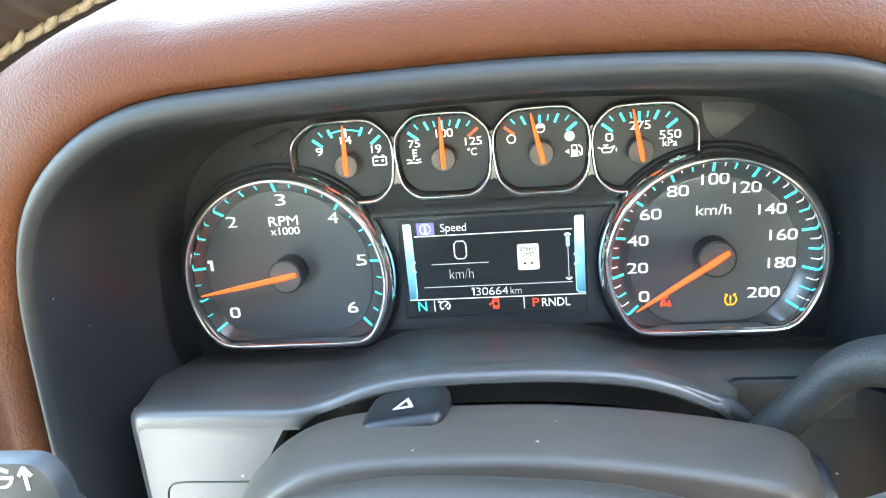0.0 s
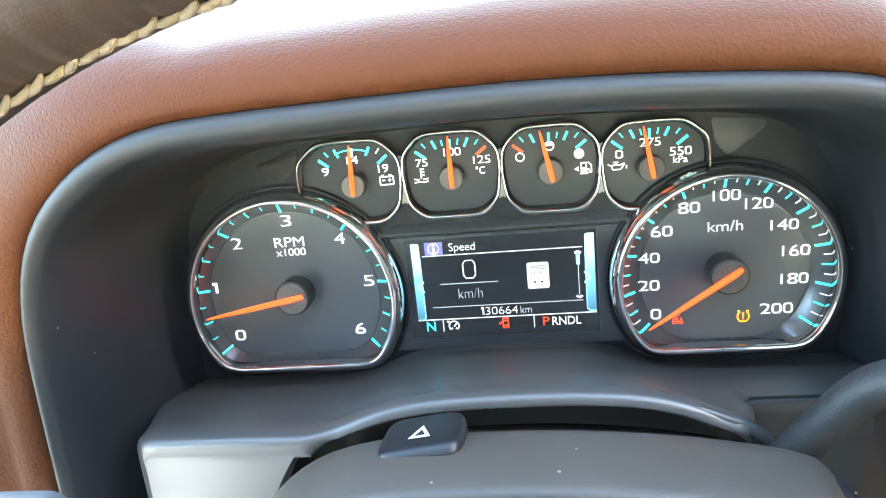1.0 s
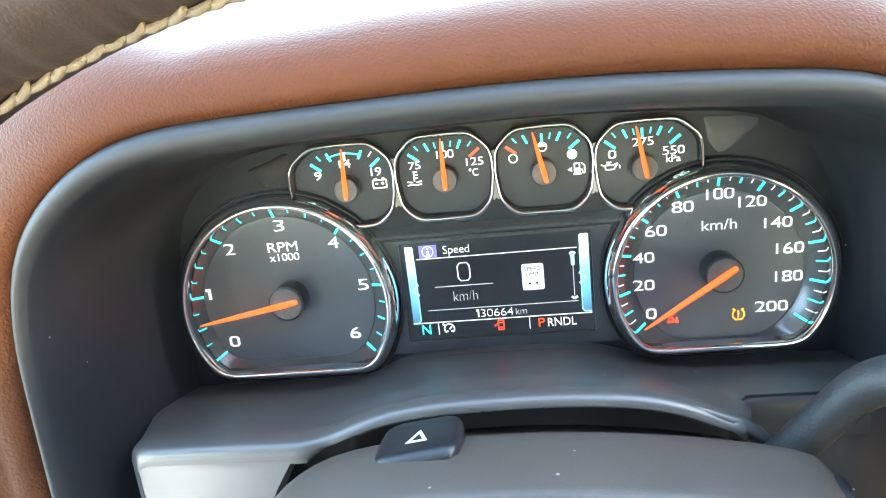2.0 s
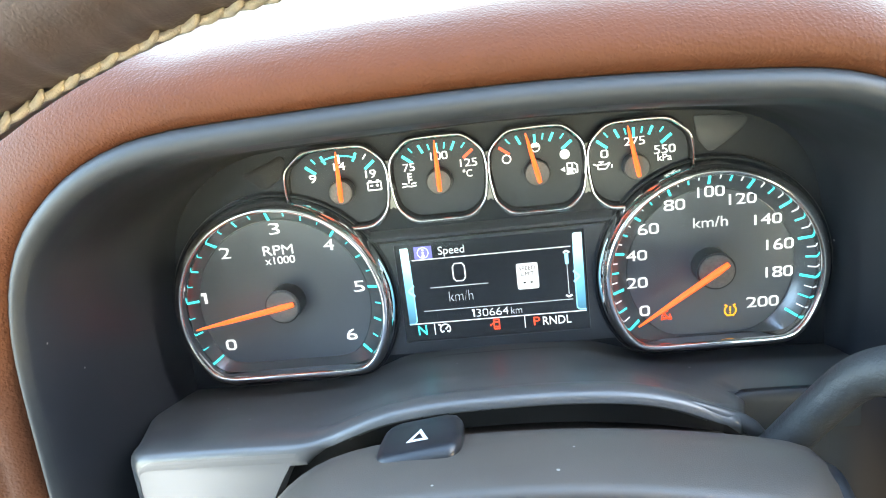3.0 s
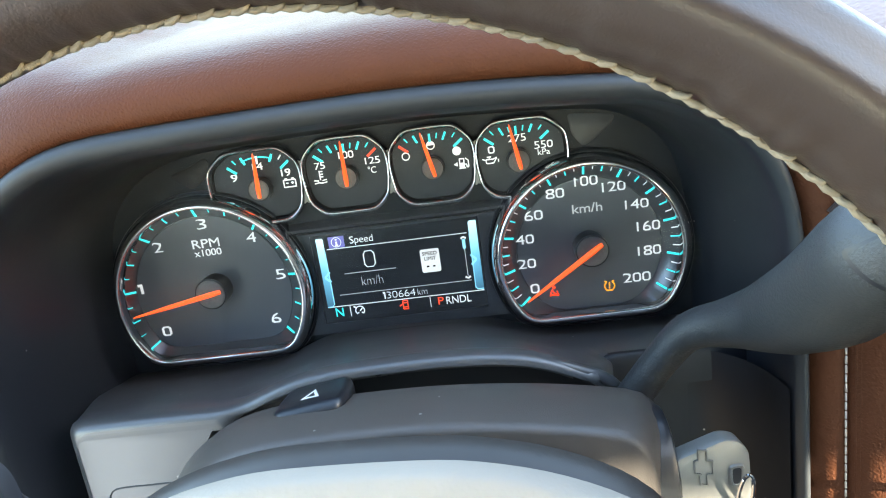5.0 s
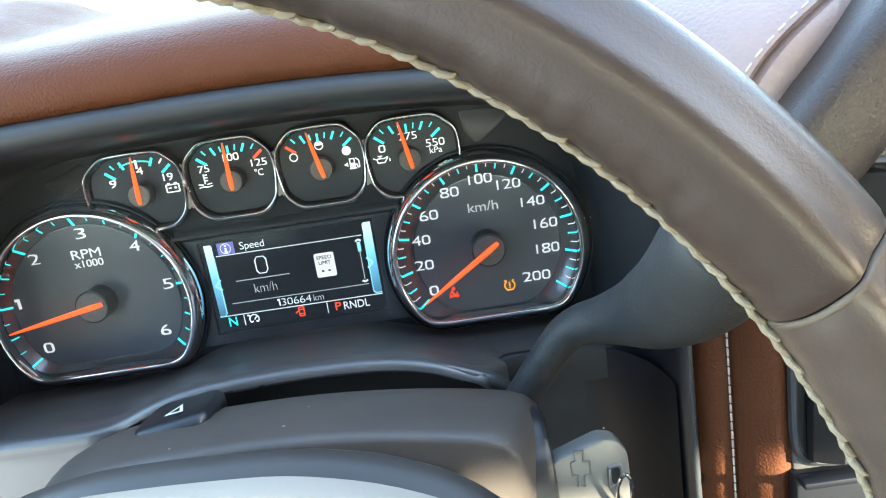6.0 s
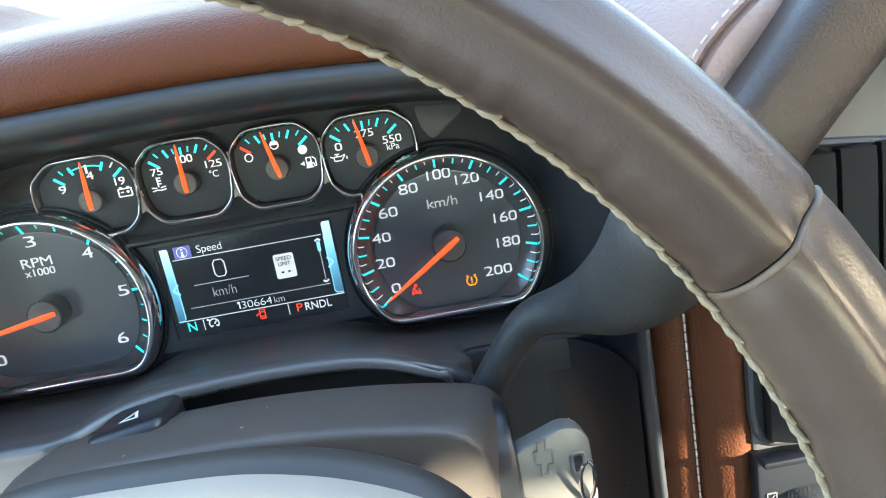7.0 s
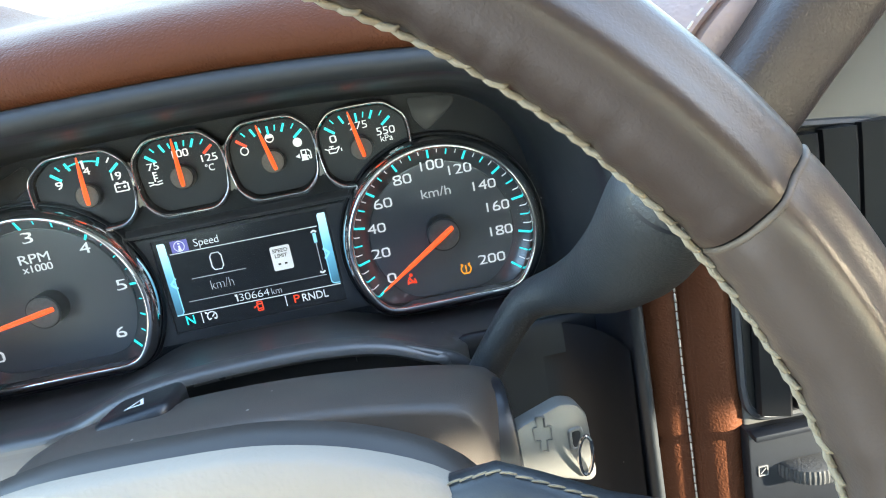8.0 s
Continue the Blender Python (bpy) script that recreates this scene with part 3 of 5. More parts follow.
big_dial("tachometer", "round charcoal rev counter dial with a flat foot", -0.1110, -0.0005, -0.1100, 0.0568, -0.0390, 0.0470, 0.0526, [(-0.1447, -0.0203), (-0.1541, 0.0074), (-0.1376, 0.0312), (-0.1090, 0.0416), (-0.0818, 0.0304), (-0.0693, 0.0066), (-0.0772, -0.0198)], 213.0, -41.0, 7, 4, ["0", "1", "2", "3", "4", "5", "6"], (0.0057, 0.0059), (-0.1082, 0.0025, 190.0, 0.0485),
                [("RPM", -0.1090, 0.0302, 0.0161, 0.0052, WHITE), ("x1000", -0.1088, 0.0247, 0.0160, 0.0040, WHITE)], -0.001, 0.0070)
SPEEDO = big_dial("speedometer", "round charcoal speed dial with a flat foot", 0.1085, -0.0005, 0.1087, 0.0532, -0.0390, 0.0408, 0.0489, [(0.0760, -0.0202), (0.0729, -0.0048), (0.0732, 0.0095), (0.0795, 0.0227), (0.0924, 0.0336), (0.1098, 0.0386), (0.1246, 0.0336), (0.1364, 0.0222), (0.1420, 0.0090), (0.1417, -0.0052), (0.1338, -0.0202)], 214.0, -24.8, 11, 4, ["0", "20", "40", "60", "80", "100", "120", "140", "160", "180", "200"], (0.0051, 0.0054), (0.1088, 0.0012, 213.2, 0.0456),
                  [("km/h", 0.1093, 0.0233, 0.0164, 0.0052, DIM)], -0.0015, 0.0036)


def beside_big_dials(bm):
    """Cuts away what would stand inside the rings of the two big dials."""
    inside = [f for f in bm.faces if min(math.hypot(f.calc_center_median().x - x, f.calc_center_median().z - z) - r for x, z, r in ((-0.1100, -0.0010, 0.0568), (0.1087, -0.0015, 0.0532))) < 0.0022]
    bmesh.ops.delete(bm, geom=inside, context="FACES")
    return bm


def small_gauge(name, tag, cx, zc, half_l, half_r):
    """One of the four small dials: a chamfered chrome ring round a deep black well, with a face at its foot."""
    def outline(pts):
        q = [(cx + x * (half_r if x > 0 else half_l), zc + z) for x, z in pts]
        return soften(resample(q, 120), 10)

    outer = outline([(0, -0.0221), (0.62, -0.0221), (0.93, -0.0140), (1.0, 0.0005), (0.98, 0.0122), (0.60, 0.0219), (0, 0.0224), (-0.60, 0.0219), (-0.98, 0.0122), (-1.0, 0.0005), (-0.93, -0.0140), (-0.62, -0.0221)])
    inner = outline([(0, -0.0188), (0.55, -0.0188), (0.85, -0.0124), (0.935, 0.0004), (0.91, 0.0112), (0.54, 0.0195), (0, 0.0198), (-0.54, 0.0195), (-0.91, 0.0112), (-0.935, 0.0004), (-0.85, -0.0124), (-0.55, -0.0188)])
    dial = part(name, plate(inset(inner, -0.0004), -0.0002), SMALL_FACE, cluster, tag)
    rings = []
    for share, y in ((0.0, 0.0022), (0.0, -0.0038), (0.03, -0.0046), (0.08, -0.0051), (0.16, -0.0056), (0.30, -0.0061), (0.46, -0.0064), (0.60, -0.0064), (0.72, -0.0062), (0.82, -0.0057), (0.91, -0.0048), (0.97, -0.0036), (1.0, -0.0022)):
        rings.append(at_y(outer * (1 - share) + inner * share, y))
    part("chrome_ring", beside_big_dials(loft(rings)), DARK_CHROME, dial, "polished chrome ring with chamfered corners")
    part("well", beside_big_dials(loft([at_y(inner, -0.0023), at_y(inset(inner, 0.0003), -0.0018), at_y(inset(inner, 0.0006), 0.0001)])), GLOSS, dial, "glossy black wall of the well")
    return dial


def gauge_tick(dial, cx, cz, angle, major, mat):
    a = radians(angle)
    d = Vector((math.cos(a), math.sin(a)))
    reach = min(0.0183 / max(0.05, d.y), 0.0222)
    inner = reach - (0.0062 if major == 2 else 0.0045 if major else 0.0029)
    w = 0.0013 if major == 2 else 0.0011 if major else 0.0006
    part("tick", bar(cx + d.x * inner, cz + d.y * inner, cx + d.x * reach, cz + d.y * reach, w, w, -0.0008, -0.0001), mat, dial)


for xj, zj in ((-0.0448, 0.0591), (0.0040, 0.0586), (0.0516, 0.0573)):
    web = [(xj - 0.0015, zj + 0.0118), (xj, zj + 0.0100), (xj + 0.0015, zj + 0.0118), (xj + 0.0005, zj + 0.0040), (xj + 0.0005, zj - 0.0060), (xj + 0.0018, zj - 0.0130), (xj, zj - 0.0110), (xj - 0.0018, zj - 0.0130), (xj - 0.0005, zj - 0.0060), (xj - 0.0005, zj + 0.0040)]
    part("ring_web", slab(soften(resample(np.array(web), 80), 2), -0.0040, 0.001, 0.0005), KEYPLATE, cluster, "polished web that joins two rings")

GAUGES = [
    ("voltmeter", "small volt gauge with a battery sign", -0.0698, 0.0574, 0.0292, 0.0254, 88.0),
    ("temperature_gauge", "small engine temperature gauge in degrees", -0.0203, 0.0577, 0.0249, 0.0247, 90.0),
    ("fuel_gauge", "small fuel gauge with a pump sign", 0.0277, 0.0568, 0.0241, 0.0243, 102.0),
    ("oil_pressure_gauge", "small oil pressure gauge with an oil can sign", 0.0747, 0.0548, 0.0237, 0.0276, 100.0),
]
GAUGE_WORDS = [
    [("9", -0.0145, 0.0076, 0.0040, 0.0043), ("14", 0.0, 0.0125, 0.0066, 0.0043), ("19", 0.0152, 0.0071, 0.0058, 0.0043)],
    [("75", -0.0147, 0.0080, 0.0066, 0.0041), ("100", 0.0009, 0.0122, 0.0094, 0.0042), ("125", 0.0151, 0.0073, 0.0093, 0.0042), ("°C", 0.0141, 0.0021, 0.0050, 0.0040)],
    [],
    [("0", -0.0142, 0.0072, 0.0041, 0.0042), ("275", 0.0003, 0.0119, 0.0108, 0.0043), ("550", 0.0142, 0.0066, 0.0112, 0.0044), ("kPa", 0.0141, 0.0026, 0.0074, 0.0035)],
]
for i, (name, tag, cx, cz, hl, hr, ang) in enumerate(GAUGES):
    dial = small_gauge(name, tag, cx, cz + 0.0015, hl, hr)
    for k in range(9):
        a = 142.0 - 13.05 * k
        major = 2 if k in (0, 8) else 1 if k % 2 == 0 else 0
        mat = CYAN
        if (i == 1 and k == 8) or (i == 2 and k == 0):
            mat = RED
        if i == 0:
            if k in (3, 5):
                continue
            mat = WHITE if k in (4, 7) else CYAN
        gauge_tick(dial, cx, cz, a, major, mat)
    if i == 0:
        part("scale_arc", circle_line(cx, cz - 0.006, 0.0236, 0.0007, -0.0006, 68, 112), CYAN, dial)
    hub_cap(cx, cz, 0.0063, -0.0001, -0.0066, dial)
    needle(cx, cz, ang, 0.0205, 0.0045, 0.0024, -0.0070, dial)
    for word, dx, dz, w, h in GAUGE_WORDS[i]:
        part("unit_mark" if word in ("°C", "kPa") else "numeral", sized(word, cx + dx, cz + dz, -0.0007, w * 0.9, h * 0.92, 0.4 if word in ("°C", "kPa") else 0.9), WHITE, dial)
    y0, y1 = -0.0007, -0.0002
    if i == 0:
        x, z = cx + 0.0163, cz + 0.0010
        part("battery_sign", strokes([(x - 0.0034, z - 0.0022, x + 0.0034, z - 0.0022), (x + 0.0034, z - 0.0022, x + 0.0034, z + 0.0018), (x + 0.0034, z + 0.0018, x - 0.0034, z + 0.0018), (x - 0.0034, z + 0.0018, x - 0.0034, z - 0.0022), (x - 0.0026, z + 0.0025, x - 0.0012, z + 0.0025), (x + 0.0012, z + 0.0025, x + 0.0026, z + 0.0025), (x - 0.0022, z, x - 0.0008, z), (x + 0.0008, z, x + 0.0022, z), (x + 0.0015, z - 0.0007, x + 0.0015, z + 0.0007)], 0.0006, y0, y1), WHITE, dial)
    if i == 1:
        x, z = cx - 0.0156, cz + 0.0014
        part("coolant_sign", strokes([(x, z - 0.0014, x, z + 0.0038), (x, z + 0.0033, x + 0.0018, z + 0.0033), (x, z + 0.0018, x + 0.0018, z + 0.0018), (x, z + 0.0003, x + 0.0018, z + 0.0003), (x - 0.0036, z - 0.0014, x - 0.0010, z - 0.0018), (x + 0.0010, z - 0.0018, x + 0.0036, z - 0.0014), (x - 0.0036, z - 0.0032, x - 0.0012, z - 0.0028), (x - 0.0012, z - 0.0028, x + 0.0010, z - 0.0032), (x + 0.0010, z - 0.0032, x + 0.0036, z - 0.0028)], 0.0006, y0, y1), WHITE, dial)
    if i == 2:
        part("empty_sign", circle_line(cx - 0.0142, cz + 0.0077, 0.0020, 0.0006, y0), WHITE, dial)
        half = [(cx + 0.0001 + 0.0019 * math.cos(a), cz + 0.0120 + 0.0019 * math.sin(a)) for a in np.linspace(0, math.pi, 14)]
        part("half_sign", join(circle_line(cx + 0.0001, cz + 0.0120, 0.0021, 0.0006, y0), slab(np.array(half), y0 + 0.0001, y1)), WHITE, dial)
        part("full_sign", slab(ngon(cx + 0.0140, cz + 0.0071, 0.0024, 24), y0, y1), WHITE, dial)
        x, z = cx + 0.0162, cz - 0.0001
        part("pump_sign", join(strokes([(x - 0.0020, z - 0.0026, x + 0.0018, z - 0.0026), (x - 0.0014, z - 0.0026, x - 0.0014, z + 0.0026), (x - 0.0016, z + 0.0026, x + 0.0012, z + 0.0026), (x + 0.0010, z + 0.0026, x + 0.0010, z - 0.0026), (x + 0.0012, z - 0.0006, x + 0.0024, z - 0.0006), (x + 0.0024, z - 0.0008, x + 0.0024, z - 0.0022), (x + 0.0024, z - 0.0022, x + 0.0034, z - 0.0022), (x + 0.0034, z - 0.0022, x + 0.0034, z + 0.0014), (x + 0.0034, z + 0.0014, x + 0.0018, z + 0.0028)], 0.0006, y0, y1), slab(np.array([(x - 0.0014, z - 0.0026), (x + 0.0010, z - 0.0026), (x + 0.0010, z + 0.0004), (x - 0.0014, z + 0.0004)]), y0 + 0.0001, y1)), WHITE, dial)
        part("filler_arrow", slab(np.array([(x - 0.0026, z - 0.0014), (x - 0.0026, z + 0.0010), (x - 0.0048, z - 0.0002)]), y0, y1), WHITE, dial)
    if i == 3:
        x, z = cx - 0.0155, cz + 0.0014
        part("oil_can_sign", strokes([(x - 0.0018, z - 0.0015, x + 0.0018, z - 0.0015), (x - 0.0020, z - 0.0015, x - 0.0022, z + 0.0007), (x - 0.0022, z + 0.0007, x + 0.0012, z + 0.0007), (x + 0.0012, z + 0.0005, x + 0.0038, z + 0.0014), (x + 0.0038, z + 0.0012, x + 0.0018, z - 0.0015), (x - 0.0022, z + 0.0003, x - 0.0042, z + 0.0012), (x - 0.0004, z + 0.0007, x - 0.0004, z + 0.0018), (x - 0.0016, z + 0.0020, x + 0.0008, z + 0.0020), (x + 0.0046, z - 0.0012, x + 0.0046, z + 0.0004)], 0.0006, y0, y1), WHITE, dial)

# Sill under the small gauges, frame of the screen.
part("sill", loft([[(x, y, z) for y, z in ((0.003, 0.0345), (-0.0020, 0.0330), (-0.0035, 0.0312), (-0.0030, 0.0296), (0.003, 0.0285))] for x in np.linspace(-0.066, 0.066, 6)], closed=False), PLASTIC, cluster, "thin ridge between gauges and screen")
frame_loop = np.array([(-0.0600, -0.0335), (0.0640, -0.0335), (0.0620, 0.0280), (-0.0565, 0.0280)])
hole = np.array([(-0.0485, -0.0278), (0.0485, -0.0278), (0.0485, 0.0262), (-0.0485, 0.0262)])
part("screen_frame", loft([at_y(frame_loop, 0.0022), at_y(frame_loop, -0.0012), at_y(hole, -0.0006), at_y(hole, 0.0020)]), PLASTIC, cluster, "dark bevelled frame of the screen")

gm, gt, gb = nodes_of("screen_blue_fade", 0.4)
gco = add(gt, "ShaderNodeTexCoord")
gsx = add(gt, "ShaderNodeSeparateXYZ")
gmr = add(gt, "ShaderNodeMapRange")
gmr.inputs["From Min"].default_value = 0.020
gmr.inputs["From Max"].default_value = 0.064
gcr = add(gt, "ShaderNodeValToRGB")
gcr.color_ramp.elements[0].color = (0.012, 0.05, 0.09, 1)
gcr.color_ramp.elements[1].color = (0.42, 0.74, 0.86, 1)
mid_ = gcr.color_ramp.elements.new(0.55)
mid_.color = (0.10, 0.33, 0.50, 1)
gt.links.new(gco.outputs["Object"], gsx.inputs[0])
gt.links.new(gsx.outputs["Z"], gmr.inputs["Value"])
gt.links.new(gmr.outputs["Result"], gcr.inputs["Fac"])
gt.links.new(gcr.outputs["Color"], gb.inputs["Emission Color"])
gt.links.new(gcr.outputs["Color"], gb.inputs["Base Color"])
gb.inputs["Emission Strength"].default_value = 0.8 * GLOW

screen = part("screen", box(-0.0484, 0.0484, 0.0006, 0.0020, -0.0277, 0.0261), SCREEN, cluster, "lit colour driver display showing zero speed")
Y0, Y1 = 0.0002, 0.0007


def mark(name, bm, mat):
    part(name, bm, mat, screen)


mark("side_bar", slab(np.array([(-0.0428, -0.0175), (-0.0416, -0.0160), (-0.0414, 0.0230), (-0.0420, 0.0240), (-0.0456, 0.0240), (-0.0456, -0.0175)]), Y0, Y1), gm)
mark("side_bar", slab(np.array([(0.0470, -0.0165), (0.0470, 0.0240), (0.0432, 0.0240), (0.0424, 0.0230), (0.0426, -0.0150), (0.0438, -0.0165)]), Y0, Y1), gm)
mark("side_line", strokes([(-0.0414, 0.0165, -0.0414, -0.0162), (-0.0414, -0.0162, -0.0426, -0.0175), (-0.0426, -0.0175, -0.0456, -0.0175)], 0.0004, Y0 - 0.0003, Y1), BLUEBAR)
mark("side_line", strokes([(0.0424, 0.0165, 0.0424, -0.0155), (0.0424, -0.0155, 0.0436, -0.0168), (0.0436, -0.0168, 0.0470, -0.0168)], 0.0004, Y0 - 0.0003, Y1), BLUEBAR)
mark("arrow", strokes([(-0.0408, 0.0036, -0.0440, 0.0006), (-0.0440, 0.0006, -0.0408, -0.0024)], 0.0011, Y0 - 0.0003, Y1), BLUEBAR)
mark("arrow", strokes([(0.0418, 0.0042, 0.0448, 0.0012), (0.0448, 0.0012, 0.0418, -0.0018)], 0.0011, Y0 - 0.0003, Y1), BLUEBAR)
mark("info_box", slab(np.array([(-0.0384, 0.0177), (-0.0292, 0.0177), (-0.0292, 0.0243), (-0.0384, 0.0243)]), Y0 + 0.0001, Y1), VIOLET)
mark("info_sign", join(circle_line(-0.0338, 0.0210, 0.0028, 0.0004, Y0 - 0.0002), strokes([(-0.0338, 0.0191, -0.0338, 0.0214), (-0.0338, 0.0221, -0.0338, 0.0229), (-0.0346, 0.0191, -0.0330, 0.0191)], 0.0010, Y0 - 0.0003, Y1)), WHITE)
mark("title", sized("Speed", -0.0192, 0.0206, Y0, 0.0134, 0.0054, 0.6, -0.0001), WHITE)
mark("rule", strokes([(-0.0400, 0.0172, 0.0412, 0.0172)], 0.0004, Y0, Y1), WHITE)
mark("speed_digit", sized("0", -0.0164, 0.0090, Y0, 0.0068, 0.0099, 0.95, -0.00045), WHITE)
mark("rule", strokes([(-0.0322, 0.0016, -0.0020, 0.0016)], 0.0003, Y0, Y1), DIM)
mark("speed_unit", sized("km/h", -0.0167, -0.0039, Y0, 0.0124, 0.0054, 0.6, -0.0002), DIM)
mark("rule", strokes([(-0.0372, -0.0110, 0.0405, -0.0110)], 0.00025, Y0, Y1), DIM)
mark("odometer", join(sized("1", -0.0113, -0.0142, Y0, 0.0014, 0.0041), sized("30664", -0.0014, -0.0142, Y0, 0.0168, 0.0041, 0.9, -0.00012)), WHITE)
mark("odometer_unit", sized("km", 0.0112, -0.0144, Y0, 0.0056, 0.0036, 0.5, -0.0001), DIM)
mark("rule", strokes([(-0.0456, -0.0178, 0.0470, -0.0178)], 0.0004, Y0, Y1), WHITE)
sign_loop = soften(resample([(0.0130, -0.0034), (0.0240, -0.0034), (0.0240, 0.0104), (0.0130, 0.0104)], 80), 3)
mark("limit_sign", slab(sign_loop, Y0, Y1), WHITE)
for word, z, w in (("SPEED", 0.0080, 0.0084), ("LIMIT", 0.0050, 0.0066)):
    mark("limit_word", sized(word, 0.0185, z, Y0 - 0.0004, w, 0.0021, 0.0), SCREEN)
mark("limit_dash", strokes([(0.0160, 0.0002, 0.0174, 0.0002), (0.0196, 0.0002, 0.0210, 0.0002)], 0.0009, Y0 - 0.0004, Y1), SCREEN)
mark("scroll_bar", strokes([(0.0388, -0.0082, 0.0388, 0.0136)], 0.0003, Y0, Y1), DIM)
mark("scroll_thumb", strokes([(0.0388, 0.0082, 0.0388, 0.0136)], 0.0018, Y0 - 0.0001, Y1), BLUEBAR)
mark("scroll_arrow", strokes([(0.0373, 0.0141, 0.0388, 0.0151), (0.0388, 0.0151, 0.0403, 0.0141), (0.0373, -0.0086, 0.0388, -0.0096), (0.0388, -0.0096, 0.0403, -0.0086)], 0.0009, Y0 - 0.0002, Y1), WHITE)
mark("heading_letter", sized("N", -0.0391, -0.0214, Y0, 0.0046, 0.0052, 0.0), CYAN)
mark("divider", strokes([(-0.0326, -0.0184, -0.0326, -0.0246), (0.0150, -0.0184, 0.0150, -0.0246)], 0.0004, Y0, Y1), WHITE)
mark("cruise_sign", join(circle_line(-0.0270, -0.0216, 0.0026, 0.0007, Y0, -50, 230), strokes([(-0.0270, -0.0220, -0.0256, -0.0204), (-0.0304, -0.0188, -0.0290, -0.0198), (-0.0304, -0.0188, -0.0300, -0.0196), (-0.0288, -0.0234, -0.0278, -0.0229), (-0.0252, -0.0234, -0.0262, -0.0229)], 0.0007, Y0, Y1)), WHITE)
mark("door_sign", strokes([(-0.0012, -0.0188, 0.0016, -0.0188), (0.0016, -0.0188, 0.0016, -0.0240), (0.0016, -0.0240, -0.0012, -0.0240), (-0.0012, -0.0240, -0.0012, -0.0188), (-0.0008, -0.0202, 0.0012, -0.0202), (-0.0008, -0.0228, 0.0012, -0.0228), (-0.0012, -0.0204, -0.0030, -0.0219), (-0.0030, -0.0212, -0.0030, -0.0222)], 0.0006, Y0, Y1), RED)
mark("gear_letter", sized("P", 0.0212, -0.0214, Y0, 0.0034, 0.0045, 0.0), RED)
mark("gear_letters", sized("RNDL", 0.0316, -0.0216, Y0, 0.0146, 0.0044, 0.0), WHITE)

# Warning signs in the speed dial.
wx, wz = 0.0868, -0.0236
part("belt_warning", join(slab(ngon(wx, wz + 0.0026, 0.0010, 16), -0.0008, -0.0002), strokes([(wx - 0.0014, wz + 0.0010, wx + 0.0014, wz - 0.0024), (wx - 0.0020, wz - 0.0002, wx - 0.0024, wz - 0.0026), (wx + 0.0016, wz + 0.0004, wx + 0.0022, wz - 0.0026), (wx - 0.0026, wz - 0.0018, wx + 0.0026, wz - 0.0018), (wx - 0.0018, wz + 0.0004, wx - 0.0008, wz + 0.0014)], 0.0008, -0.0008, -0.0002)), RED, SPEEDO, "lit red seat belt warning")
wx, wz = 0.1183, -0.0238
part("tyre_warning", join(circle_line(wx, wz, 0.0028, 0.0006, -0.0008, -58, 58), circle_line(wx, wz, 0.0028, 0.0006, -0.0008, 122, 238), strokes([(wx, wz - 0.0004, wx, wz + 0.0020), (wx, wz - 0.0016, wx, wz - 0.0010), (wx - 0.0018, wz - 0.0027, wx + 0.0018, wz - 0.0027), (wx + 0.0015, wz + 0.0024, wx + 0.0026, wz + 0.0030), (wx - 0.0015, wz + 0.0024, wx - 0.0026, wz + 0.0030)], 0.0006, -0.0008, -0.0002)), AMBER, SPEEDO, "lit amber tyre pressure warning")


# ---- steering column ----
column = thing("steering_column", (0.008, -0.12, -0.10), "brown-grey plastic steering column cover with a crowned top", "steering column")
SHELL = [(-0.104, -0.150), (-0.100, -0.085), (-0.092, -0.052), (-0.080, -0.0340), (-0.062, -0.0215), (-0.042, -0.0165), (-0.021, -0.0150), (0.010, -0.0145), (0.035, -0.0155), (0.060, -0.0180), (0.082, -0.0215), (0.098, -0.0248), (0.1065, -0.0276), (0.1105, -0.0318), (0.1120, -0.0400), (0.1125, -0.060), (0.1125, -0.150)]
SHELL_LINE = curve([(x, z, 0) for x, z in SHELL], 64, 1)


def shell_ring(y, fall, swell=0.0, sink=0.0):
    return [(0.008 + (p[0] - 0.008) * (1 + swell) , y, p[1] - fall - sink) for p in SHELL_LINE]


rings = [shell_ring(-0.045, 0.040, 0.0), shell_ring(-0.075, 0.0270, 0.02), shell_ring(-0.092, 0.0175, 0.04), shell_ring(-0.103, 0.0100, 0.05), shell_ring(-0.113, 0.0048, 0.05), shell_ring(-0.125, 0.0015, 0.035), shell_ring(-0.140, 0.0003, 0.0), shell_ring(-0.1515, 0.0, -0.050), shell_ring(-0.1540, 0.0002, -0.062, 0.0003), shell_ring(-0.1554, 0.0002, -0.069, 0.0011), shell_ring(-0.1562, 0.0004, -0.075, 0.0026), shell_ring(-0.1590, 0.002, -0.18, 0.024), shell_ring(-0.1600, 0.004, -0.45, 0.05)]
part("upper_cover", loft(rings, closed=False), SHROUD, column, "crowned matt cover above the column")
ign = [[(x, -0.128 + r * math.cos(a), -0.062 + r * 1.25 * math.sin(a)) for a in np.linspace(0, 2 * math.pi, 33)[:-1]] for x, r in ((0.098, 0.024), (0.1125, 0.024), (0.1150, 0.0228), (0.1160, 0.0205), (0.1160, 0.0170), (0.1140, 0.0160))]
part("ignition_collar", loft(ign, cap=True), BLACK, column, "black round ignition lock collar")

hazard = thing("hazard_button", (-0.028, -0.125, -0.02), "black hazard light button with white triangle on the column", "button")


def hz_height(x, y):
    """Height of the button's top, which slopes with the column's crown and dips towards the instruments."""
    return -0.0134 + 0.14 * (x + 0.025) - 0.10 * (y + 0.130)


